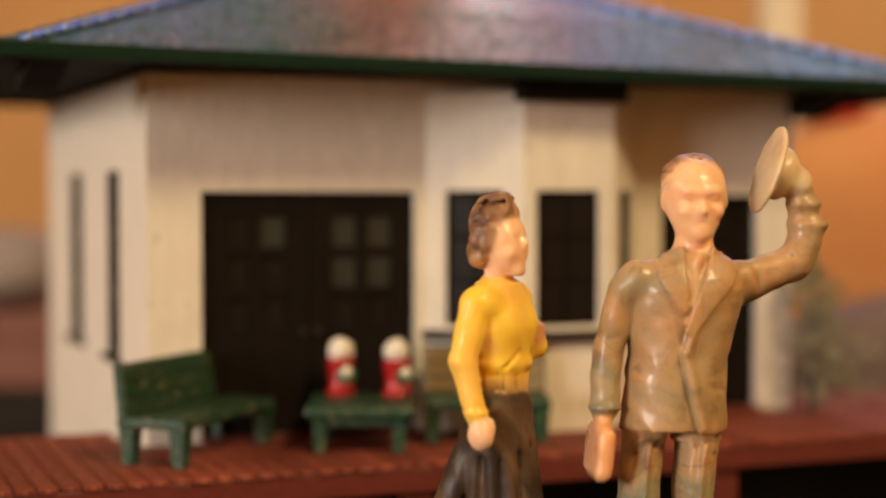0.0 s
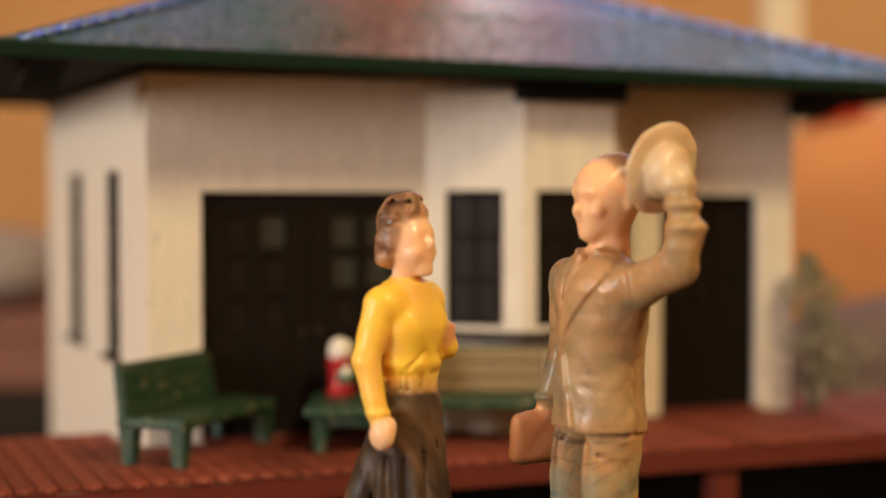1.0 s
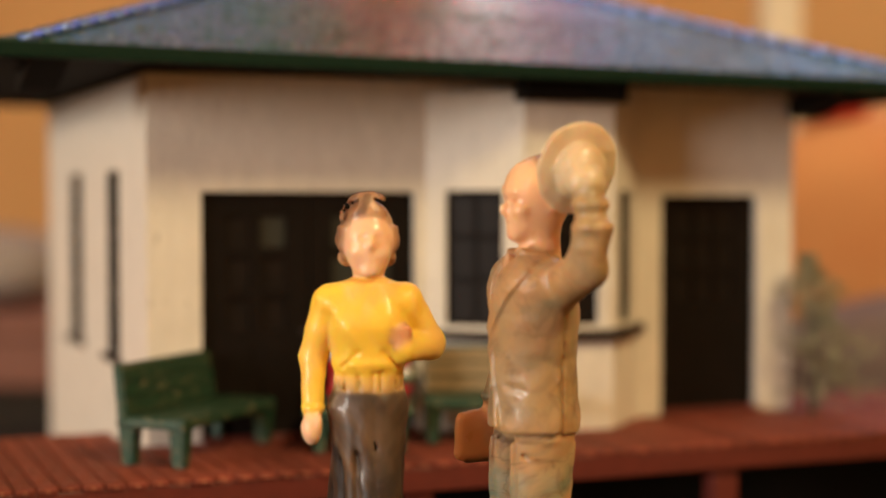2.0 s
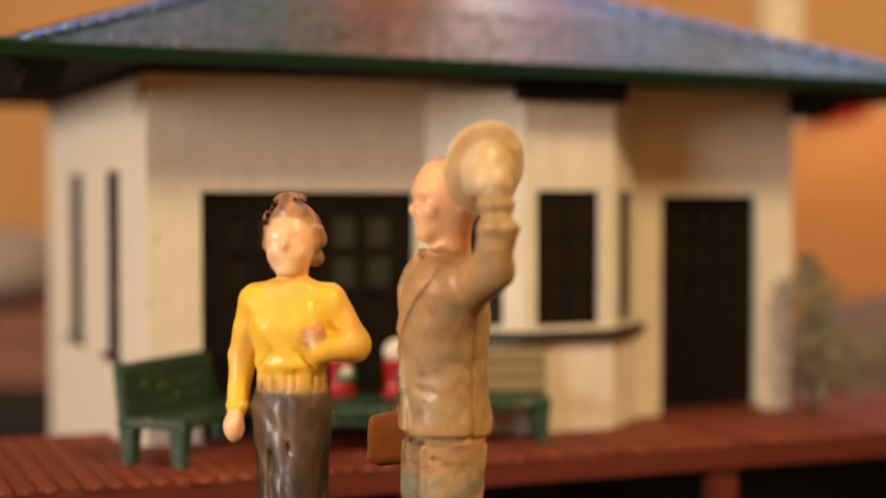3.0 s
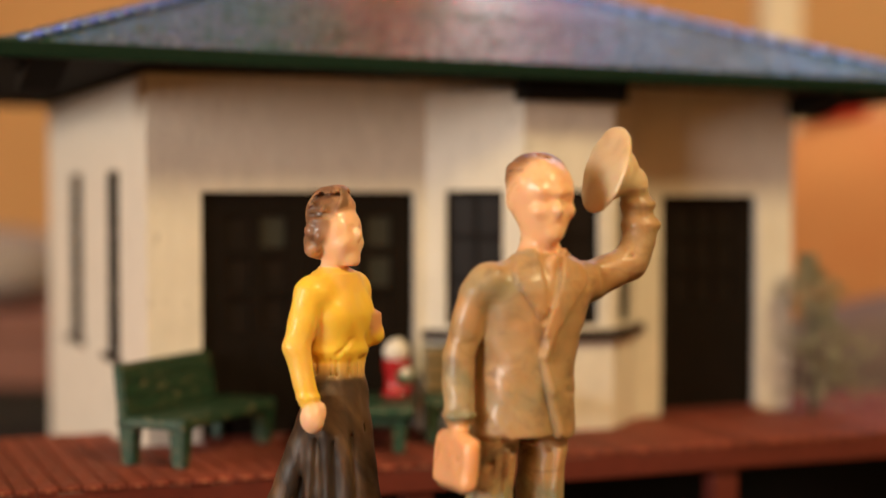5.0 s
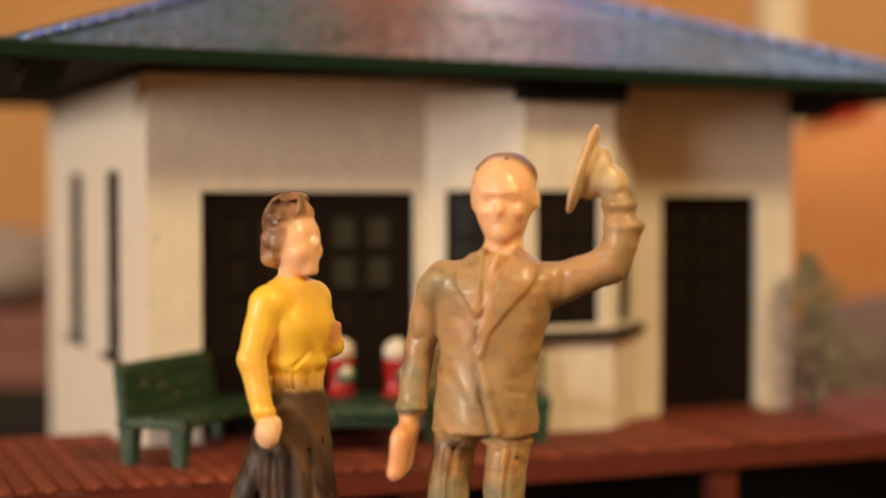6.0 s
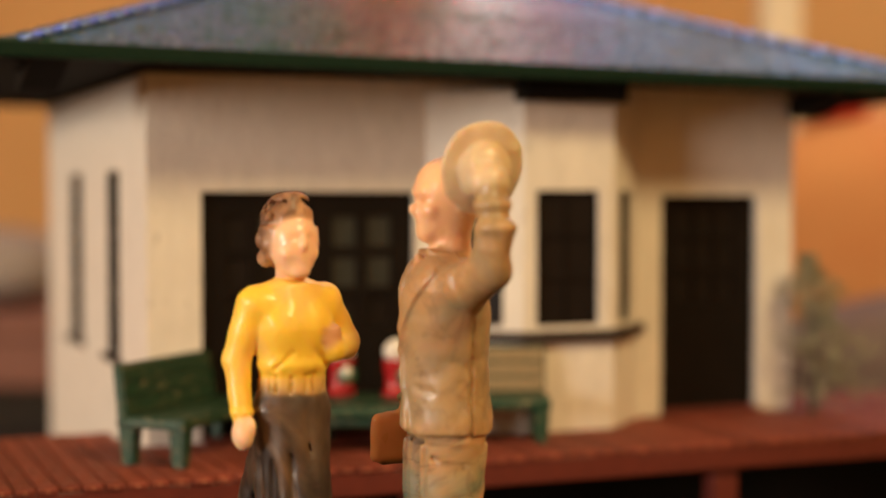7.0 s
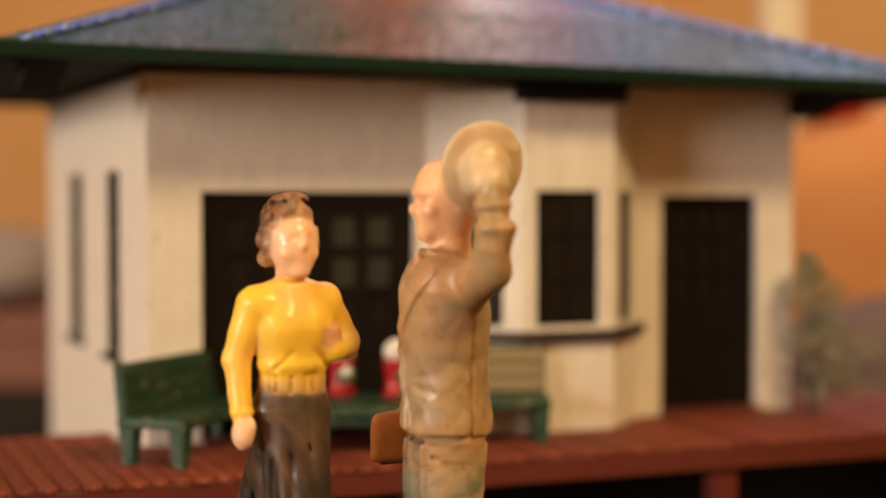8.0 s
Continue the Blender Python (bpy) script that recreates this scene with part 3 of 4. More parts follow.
# ---- the two plastic figurines, each one solid form ----
SIZE = 1.38  # 58 mm figures
def surface(field, lo, hi, h):
    """The zero surface of a distance field on a grid, as vertices and quads."""
    ax = [np.arange(a, b + h, h) for a, b in zip(lo, hi)]
    val = field(ax)
    inside = val < 0
    shape = tuple(n - 1 for n in val.shape)
    total, count = np.zeros((*shape, 3)), np.zeros(shape)
    quads = []
    for axis in range(3):
        a = [slice(None)] * 3
        b = [slice(None)] * 3
        a[axis], b[axis] = slice(0, -1), slice(1, None)
        va, vb = val[tuple(a)], val[tuple(b)]
        cross = inside[tuple(a)] != inside[tuple(b)]
        idx = np.argwhere(cross)
        t = va[cross] / (va[cross] - vb[cross])
        p = idx.astype(float)
        p[:, axis] += t
        o1, o2 = [i for i in range(3) if i != axis]
        ring = []
        for d1, d2 in ((-1, -1), (0, -1), (0, 0), (-1, 0)):
            c = idx.copy()
            c[:, o1] += d1
            c[:, o2] += d2
            ok = np.all((c >= 0) & (c < np.array(shape)), axis=1)
            np.add.at(total, tuple(c[ok].T), p[ok])
            np.add.at(count, tuple(c[ok].T), 1)
            ring.append(c)
        flip = inside[tuple(a)][cross] ^ (axis == 1)
        q = np.stack(ring, 1)
        q[~flip] = q[~flip][:, ::-1]
        quads.append(q)
    used = count > 0
    number = -np.ones(shape, int)
    number[used] = np.arange(used.sum())
    verts = total[used] / count[used][:, None] * h + np.array([x[0] for x in ax])
    q = np.concatenate(quads)
    faces = number[q[..., 0], q[..., 1], q[..., 2]]
    return verts, faces


class Clay:
    """Round forms melted into one another, each with its own paint."""

    def __init__(self):
        self.forms, self.swell = [], None

    def ball(self, c, r, paint, k=0.4, rot=(0, 0, 0), cut=False):
        R = np.array(Euler([radians(x) for x in rot]).to_matrix()).T
        c, r = np.array(c, float), np.array(r, float)

        def d(p):
            q = (p - c) @ R.T
            k0 = np.linalg.norm(q / r, axis=1)
            k1 = np.linalg.norm(q / r ** 2, axis=1) + 1e-9
            return k0 * (k0 - 1) / k1
        self.forms.append((d, paint, k, cut, c - r.max(), c + r.max()))

    def limb(self, a, b, ra, rb, paint, k=0.4, flat=1.0, cut=False):
        a, b = np.array(a, float), np.array(b, float)

        def d(p):
            w = np.array([1, 1 / flat, 1])
            pa, ba = (p - a) * w, (b - a) * w
            t = np.clip(pa @ ba / (ba @ ba), 0, 1)
            return np.linalg.norm(pa - t[:, None] * ba, axis=1) - (ra + (rb - ra) * t)
        self.forms.append((d, paint, k, cut, np.minimum(a, b) - max(ra, rb), np.maximum(a, b) + max(ra, rb)))

    def block(self, c, half, r, paint, k=0.3, rot=(0, 0, 0), cut=False):
        R = np.array(Euler([radians(x) for x in rot]).to_matrix()).T
        c, half = np.array(c, float), np.array(half, float) - r

        def d(p):
            q = np.abs((p - c) @ R.T) - half
            return np.linalg.norm(np.maximum(q, 0), axis=1) + np.minimum(q.max(1), 0) - r
        self.forms.append((d, paint, k, cut, c - np.linalg.norm(half) - r, c + np.linalg.norm(half) + r))

    def stack(self, rows, paint, k=0.3):
        """A body of oval slices: (z, x, y, half width, half depth)."""
        rows = np.array(rows, float)

        def d(p):
            z = np.clip(p[:, 2], rows[0, 0], rows[-1, 0])
            cx, cy, rx, ry = (np.interp(z, rows[:, 0], rows[:, i]) for i in (1, 2, 3, 4))
            qx, qy = p[:, 0] - cx, p[:, 1] - cy
            k0 = np.sqrt((qx / rx) ** 2 + (qy / ry) ** 2)
            k1 = np.sqrt((qx / rx ** 2) ** 2 + (qy / ry ** 2) ** 2) + 1e-9
            side = k0 * (k0 - 1) / k1
            cap = np.maximum(rows[0, 0] - p[:, 2], p[:, 2] - rows[-1, 0])
            return np.maximum(np.minimum(side, 3.0), cap)
        lo = np.array([(rows[:, 1] - rows[:, 3]).min(), (rows[:, 2] - rows[:, 4]).min(), rows[0, 0]])
        hi = np.array([(rows[:, 1] + rows[:, 3]).max(), (rows[:, 2] + rows[:, 4]).max(), rows[-1, 0]])
        self.forms.append((d, paint, k, False, lo, hi))
        return d

    def panel(self, body, outline, thick, paint, k=0.12, front=0.75):
        """A layer of cloth on a body: the body's skin within a convex outline (x, z), before the plane y = front."""
        pts = np.array(outline, float)
        nxt = np.roll(pts, -1, axis=0)
        area = np.sum(pts[:, 0] * nxt[:, 1] - nxt[:, 0] * pts[:, 1])
        way = (nxt - pts) * (1 if area > 0 else -1)
        out = np.stack([way[:, 1], -way[:, 0]], 1) / np.linalg.norm(way, axis=1)[:, None]

        def d(p):
            q = p[:, [0, 2]]
            edge = np.max([(q - a) @ n for a, n in zip(pts, out)], axis=0)
            return np.maximum(np.maximum(body(p) - thick, edge), p[:, 1] - front)
        self.forms.append((d, paint, k, False, np.array([pts[:, 0].min(), -6, pts[:, 1].min()]), np.array([pts[:, 0].max(), front, pts[:, 1].max()])))

    def field(self, ax):
        out = np.full([len(x) for x in ax], 9.0)
        for d, paint, k, cut, lo, hi in self.forms:
            s = tuple(slice(max(0, np.searchsorted(x, l - k - 0.6)), np.searchsorted(x, h + k + 0.6)) for x, l, h in zip(ax, lo, hi))
            old = out[s]
            g = np.stack(np.meshgrid(*(x[q] for x, q in zip(ax, s)), indexing="ij"), -1)
            e = d(g.reshape(-1, 3)).reshape(old.shape)
            if cut:
                e = -e
                h = np.clip(0.5 + 0.5 * (e - old) / k, 0, 1)
                out[s] = old + (e - old) * h + k * h * (1 - h)
            else:
                h = np.clip(0.5 + 0.5 * (old - e) / k, 0, 1)
                out[s] = old + (e - old) * h - k * h * (1 - h)
        return out

    def paints(self, p, paints, soft=0.09):
        """Each point takes the paint of the nearest form, with soft borders."""
        near = {}
        for d, paint, k, cut, lo, hi in self.forms:
            if not cut:
                e = np.maximum(d(p), 0.0)
                near[paint] = np.minimum(near[paint], e) if paint in near else e
        least = np.min(list(near.values()), axis=0)
        total, colour = np.zeros(len(p)), np.zeros((len(p), 4))
        for paint, e in near.items():
            w = np.exp(-(e - least) / soft)
            total += w
            colour += w[:, None] * np.array(paints[paint])
        return colour / total[:, None]


def plastic(name, layers, rough=0.30, stretch=1.0):
    """Painted plastic: layers of worn colour (colour, scale, low, high, strength, least alpha; a vein where low is high) where the paint's alpha allows it."""
    m = bpy.data.materials.new(name)
    m.use_nodes = True
    N, L = m.node_tree.nodes, m.node_tree.links
    b = N["Principled BSDF"]
    paint = N.new("ShaderNodeAttribute")
    paint.attribute_name = "paint"
    co = N.new("ShaderNodeTexCoord")
    grain = N.new("ShaderNodeMapping")
    grain.inputs["Scale"].default_value = (1, 1, stretch)
    L.new(co.outputs["Object"], grain.inputs["Vector"])

    def patch(scale, low, high, distort, detail=4):
        n = N.new("ShaderNodeTexNoise")
        n.inputs["Scale"].default_value, n.inputs["Detail"].default_value, n.inputs["Distortion"].default_value = scale, detail, distort
        L.new(grain.outputs[0], n.inputs["Vector"])
        r = N.new("ShaderNodeMapRange")
        r.inputs["From Min"].default_value, r.inputs["From Max"].default_value = low, high
        level = n.outputs["Fac"]
        if low == high:
            off, size = N.new("ShaderNodeMath"), N.new("ShaderNodeMath")
            off.operation, size.operation = "SUBTRACT", "ABSOLUTE"
            off.inputs[1].default_value = low
            L.new(level, off.inputs[0])
            L.new(off.outputs[0], size.inputs[0])
            level = size.outputs[0]
            r.inputs["From Min"].default_value, r.inputs["From Max"].default_value = 0.022, 0.0
        L.new(level, r.inputs["Value"])
        return r.outputs[0]

    def times(a, v):
        x = N.new("ShaderNodeMath")
        x.operation = "MULTIPLY"
        L.new(a, x.inputs[0])
        if isinstance(v, float):
            x.inputs[1].default_value = v
        else:
            L.new(v, x.inputs[1])
        return x.outputs[0]
    colour = paint.outputs["Color"]
    for tint, scale, low, high, strength, least in layers:
        x = N.new("ShaderNodeMix")
        x.data_type = "RGBA"
        allowed = N.new("ShaderNodeMapRange")
        allowed.inputs["From Min"].default_value = least
        L.new(paint.outputs["Alpha"], allowed.inputs["Value"])
        L.new(times(times(patch(scale, low, high, 1.4), allowed.outputs[0]), strength), x.inputs[0])
        L.new(colour, x.inputs[6])
        x.inputs[7].default_value = (*tint, 1)
        colour = x.outputs[2]
    L.new(colour, b.inputs["Base Color"])
    rr = N.new("ShaderNodeMapRange")
    rr.inputs["To Min"].default_value, rr.inputs["To Max"].default_value = rough - 0.05, rough + 0.14
    L.new(patch(300, 0.35, 0.65, 0.5), rr.inputs["Value"])
    dull = N.new("ShaderNodeMath")
    dull.operation = "MULTIPLY_ADD"
    dull.inputs[1].default_value = 0.22
    L.new(paint.outputs["Alpha"], dull.inputs[0])
    L.new(rr.outputs[0], dull.inputs[2])
    L.new(dull.outputs[0], b.inputs["Roughness"])
    b.inputs["Coat Weight"].default_value, b.inputs["Coat Roughness"].default_value = 0.2, 0.16
    b.inputs["Subsurface Weight"].default_value = 0.55
    b.inputs["Subsurface Radius"].default_value = (1.0, 0.45, 0.2)
    b.inputs["Subsurface Scale"].default_value = 0.0015
    bn = N.new("ShaderNodeBump")
    bn.inputs["Strength"].default_value, bn.inputs["Distance"].default_value = 0.8, 0.00018
    L.new(patch(460, 0.0, 1.0, 0.3, 3), bn.inputs["Height"])
    L.new(bn.outputs[0], b.inputs["Normal"])
    return m


def cast(name, clay, lo, hi, paints, material, h=0.22, lean=None):
    def uneven(ax):
        x, y, z = np.meshgrid(*ax, indexing="ij")
        soft = np.sin(1.9 * x + 0.7 * z + np.sin(1.3 * y)) * np.sin(1.6 * z - 0.9 * y + 1.1 * np.sin(0.8 * x))
        return clay.field(ax) + 0.05 * soft + 0.015 * np.sin(3.3 * x + 2.1 * y + 0.6 * z) * np.sin(2.9 * z + 1.7 * x - 1.1 * y)

    verts, faces = surface(uneven, lo, hi, h)
    colours = clay.paints(verts, paints)
    if lean:
        z, dx, dy = zip(*lean)
        height = verts[:, 2].copy()
        verts[:, 0] += np.interp(height, z, dx)
        verts[:, 1] += np.interp(height, z, dy)
    if clay.swell:
        low, high, wide, deep, za, da, zb, db = clay.swell
        k = np.clip((verts[:, 2] - low) / (high - low), 0, 1)
        verts[:, 0] *= 1 + (wide - 1) * k
        verts[:, 1] *= 1 + (deep - 1) * k
        verts[:, 2] += k * np.interp(verts[:, 2], (za, zb), (da, db))
    me = bpy.data.meshes.new(name)
    me.from_pydata((verts * S * SIZE).tolist(), [], faces.tolist())
    attr = me.color_attributes.new("paint", "FLOAT_COLOR", "POINT")
    attr.data.foreach_set("color", colours.astype(np.float32).ravel())
    me.shade_smooth()
    me.materials.append(material)
    return new(name, me)


def man():
    c = Clay()
    # legs and shoes
    for s in (-1, 1):
        c.limb((s * 2.2, 0.2, 20), (s * 2.35, 0.2, 2), 1.72, 1.5, "trousers", 0.15, flat=1.55)
        c.limb((s * 2.25, -2.4, 19), (s * 2.35, -2.0, 4), 0.25, 0.2, "trousers", 0.3)
        c.limb((s * 2.25, 2.8, 19), (s * 2.35, 2.4, 4), 0.25, 0.2, "trousers", 0.3)
        c.limb((s * 1.0, -2.2, 19.6), (s * 3.6, -1.6, 17.8), 0.16, 0.1, "trousers", 0.4, cut=True)
        c.ball((s * 2.4, -1.0, 0.9), (1.3, 2.7, 1.0), "shoe", 0.3)
    # coat, with its skirt
    body = c.stack([(20.2, 0, 0.1, 4.1, 3.6), (20.9, 0, 0.1, 4.1, 3.6), (23, 0, 0, 3.9, 3.4), (26, 0.05, 0, 3.8, 3.25), (29, 0.1, 0, 4.25, 3.3), (30.4, 0.05, 0, 4.6, 3.22), (31.5, 0, 0, 4.7, 3.05), (32.4, 0, 0.06, 4.5, 2.75), (33.1, 0, 0.14, 4.05, 2.4), (33.7, 0, 0.22, 3.3, 2.0), (34.3, 0, 0.3, 1.9, 1.5)], "coat", 0.3)
    c.ball((-4.1, 0.1, 32.15), (1.7, 2.0, 1.7), "coat", 0.8)
    c.ball((4.0, 0.3, 32.0), (1.6, 2.0, 1.7), "coat", 0.8)
    # hanging arm with case
    c.limb((-4.75, 0, 31.5), (-5.55, 0.4, 26.5), 1.5, 1.25, "coat", 0.35)
    c.limb((-5.55, 0.4, 26.5), (-5.75, -0.7, 21.9), 1.25, 1.15, "coat", 0.25)
    c.ball((-5.75, -0.75, 22.0), (1.35, 1.4, 0.6), "cuff", 0.12)
    c.limb((-5.6, 0.2, 25.4), (-5.72, -0.6, 22.3), 1.22, 1.17, "cuff", 0.1)
    c.ball((-5.9, -0.9, 20.9), (0.75, 1.05, 1.0), "case", 0.3)
    c.block((-6.05, -1.2, 18.6), (0.72, 3.1, 2.1), 0.7, "case", 0.3)
    c.block((-6.05, -1.2, 19.9), (0.6, 2.1, 0.9), 0.6, "case", 0.4)
    c.block((-6.05, -1.2, 16.55), (0.45, 2.2, 0.25), 0.2, "shoe", 0.1)
    # creases of the sleeve
    for z, y in ((27.2, -0.9), (25.6, -1.1)):
        c.limb((-7.0, y, z), (-4.6, y - 0.2, z + 0.5), 0.2, 0.12, "coat", 0.25, cut=True)
    # raised arm with hat
    c.limb((4.4, 0.4, 31.7), (8.9, 0.8, 33.5), 1.8, 1.5, "coat", 0.6)
    c.limb((8.9, 0.8, 33.5), (9.6, 1.1, 36.2), 1.5, 1.4, "coat", 0.6)
    c.limb((9.6, 1.1, 36.2), (9.0, 1.0, 39.2), 1.3, 1.1, "coat", 0.4)
    c.ball((9.75, 1.1, 36.6), (1.6, 1.6, 0.65), "coat", 0.45)
    c.ball((9.35, 1.0, 38.3), (1.45, 1.45, 0.65), "coat", 0.45)
    c.ball((8.6, 1.0, 40.1), (1.35, 1.5, 1.35), "hat", 0.3)
    for y in (0.1, 1.0, 1.9):
        c.limb((9.1, y, 39.8), (8.1, y, 41.4), 0.55, 0.45, "hat", 0.25)
    c.ball((6.45, 1.25, 41.1), (0.55, 3.35, 3.75), "hat", 0.15, (0, 18, 0))
    c.ball((7.4, 1.2, 40.75), (1.3, 2.0, 2.2), "hat", 0.4, (0, 18, 0))
    c.limb((9.2, -0.2, 33.4), (7.6, -0.6, 34.4), 0.14, 0.14, "coat", 0.3, cut=True)
    c.limb((6.0, -1.1, 31.2), (5.2, -1.2, 33.4), 0.2, 0.14, "coat", 0.4, cut=True)
    c.limb((5.2, -1.6, 30.4), (4.4, -1.8, 33.0), 0.2, 0.14, "coat", 0.4, cut=True)
    # shirt front, tie, lapels and the overlapping front
    c.panel(body, [(-1.3, 34.8), (1.5, 34.8), (-0.1, 29.6)], 0.02, "shirt")
    c.limb((0.15, -1.85, 34.0), (0.0, -3.1, 30.4), 0.38, 0.3, "shirt", 0.3)
    c.ball((0.15, -1.9, 33.6), (0.5, 0.4, 0.5), "shirt", 0.2)
    c.panel(body, [(-0.1, 28.3), (-0.5, 26.5), (0.3, 23.7), (1.4, 20.0), (6, 20.0), (6, 35.0), (3.4, 35.0)], 0.34, "coat", 0.12)
    c.panel(body, [(1.3, 35.0), (3.7, 33.0), (3.3, 32.0), (0.3, 27.9), (-0.4, 28.2)], 0.62, "coat", 0.1)
    c.panel(body, [(-1.1, 35.0), (-3.0, 33.2), (-2.7, 32.2), (-0.6, 29.4), (-0.2, 29.9)], 0.42, "coat", 0.1)
    c.panel(body, [(1.2, 34.6), (2.8, 34.4), (3.5, 33.4), (1.5, 33.0)], 0.6, "coat", 0.1)
    c.panel(body, [(-1.1, 34.6), (-2.3, 34.4), (-3.0, 33.4), (-1.5, 33.1)], 0.5, "coat", 0.1)
    edge = [(-0.15, 28.6), (-0.62, 26.6), (0.15, 23.7), (1.05, 20.55)]
    for (xa, za), (xb, zb) in zip(edge, edge[1:]):
        c.limb((xa, -3.42, za), (xb, -3.62, zb), 0.26, 0.26, "coat", 0.12, cut=True)
    for (xa, za), (xb, zb) in zip(edge, edge[1:]):
        c.limb((xa + 0.6, -3.5, za), (xb + 0.6, -3.72, zb), 0.3, 0.28, "coat", 0.3)
    # pockets, side seam and the ragged edges of the mould
    for s in (-1, 1):
        c.limb((s * 2.3, -3.25, 23.8), (s * 3.6, -2.3, 23.5), 0.10, 0.16, "coat", 0.5, cut=True)
        c.limb((s * 4.55, 0.95, 20.0), (s * 4.35, 0.8, 30.0), 0.17, 0.1, "coat", 0.15, cut=True)
    for z, y in ((25.4, -0.5), (23.7, 0.0)):
        c.limb((4.35, 1.0, z - 0.3), (4.45, y, z + 0.5), 0.24, 0.12, "coat", 0.5, cut=True)
        c.limb((4.45, y, z + 0.5), (4.45, y + 0.5, z + 0.9), 0.12, 0.08, "coat", 0.4, cut=True)
    back = lambda p: np.maximum(body(p) - 0.24, 1.05 - p[:, 1])
    c.forms.append((back, "coat", 0.12, False, np.array([-5.2, 1.0, 20.0]), np.array([5.2, 4.6, 31.5])))
    c.ball((2.0, 0, 19.4), (2.1, 1.8, 0.5), "trousers", 0.3)
    # neck and head
    c.limb((0.1, 0.6, 32.8), (0.2, 1.2, 36.8), 2.1, 1.25, "skin", 0.4)
    c.ball((0.15, 0.85, 39.35), (2.62, 2.95, 2.75), "skin", 0.3)
    c.ball((0.2, -0.15, 37.1), (1.6, 1.85, 1.75), "skin", 0.8)
    c.ball((0.2, 0.75, 37.7), (1.85, 2.1, 1.9), "skin", 1.0)
    c.ball((0.25, -1.15, 35.95), (0.85, 0.75, 0.62), "skin", 0.5)
    for s in (-1, 1):
        c.ball((0.25 + s * 1.15, -1.25, 37.75), (0.72, 0.62, 0.6), "skin", 0.5)
    c.ball((0.25, -2.05, 37.9), (0.36, 0.6, 0.55), "skin", 0.35)
    c.limb((-0.9, -1.6, 39.35), (0.0, -1.85, 39.2), 0.3, 0.25, "skin", 0.5)
    c.limb((1.4, -1.6, 39.35), (0.5, -1.85, 39.2), 0.3, 0.25, "skin", 0.5)
    c.ball((0.25, -1.62, 36.95), (0.66, 0.36, 0.22), "skin", 0.12)
    c.limb((-0.35, -2.05, 36.72), (0.8, -2.05, 36.72), 0.1, 0.1, "skin", 0.25, cut=True)
    c.ball((0.25, -1.55, 36.5), (0.56, 0.36, 0.2), "skin", 0.2)
    for s in (-1, 1):
        c.ball((0.25 + s * 0.95, -2.3, 38.68), (0.42, 0.36, 0.2), "skin", 0.5, cut=True)
        c.ball((0.25 + s * 0.95, -1.65, 38.7), (0.32, 0.22, 0.17), "eye", 0.12)
        c.ball((0.25 + s * 2.5, 1.2, 38.6), (0.22, 0.55, 0.75), "skin", 0.4)
    c.ball((0.2, 1.6, 40.45), (2.58, 2.45, 2.0), "hair", 0.25)
    for k in range(7):
        c.limb((-1.9 + 0.6 * k, 0.1, 42.0 - 0.12 * (k - 3) ** 2), (-2.2 + 0.7 * k, 2.6, 42.0 - 0.14 * (k - 3) ** 2), 0.12, 0.12, "hair", 0.25, cut=True)
    c.ball((-0.5, 0.7, 41.4), (0.9, 1.1, 0.6), "hair", 0.3)
    paints = {"coat": (0.43, 0.28, 0.13, 0.7), "trousers": (0.40, 0.29, 0.15, 1), "skin": (0.90, 0.55, 0.31, 0.1), "cuff": (0.24, 0.18, 0.10, 0.9), "shirt": (0.62, 0.39, 0.20, 0.4), "eye": (0.74, 0.34, 0.15, 0), "hair": (0.17, 0.075, 0.035, 0.45),
              "hat": (0.68, 0.55, 0.35, 0.4), "case": (0.84, 0.44, 0.22, 0.15), "shoe": (0.06, 0.035, 0.02, 0)}
    suit = plastic("worn_suit_plastic", [((0.56, 0.30, 0.13), 80, 0.42, 0.62, 1.0, 0.0), ((0.13, 0.21, 0.155), 100, 0.47, 0.65, 0.85, 0.5), ((0.17, 0.10, 0.05), 170, 0.57, 0.68, 0.9, 0.3), ((0.16, 0.085, 0.035), 95, 0.5, 0.5, 0.45, 0.4), ((0.62, 0.45, 0.25), 60, 0.52, 0.62, 0.55, 0.4)], 0.28)
    ob = cast("man_figurine", c, (-9.5, -5.2, -0.4), (12.5, 5.6, 45.5), paints, suit, 0.17,
              [(0, -2.3, 0.8), (16, -2.0, 0.8), (20, -1.5, 0.9), (24.7, -1.35, 0.9), (29.6, -0.9, 0.8), (33, -0.4, 0.4), (35, 0, 0)])
    return tagged(ob, "glossy plastic toy man in tan suit raising his hat", "figurine")


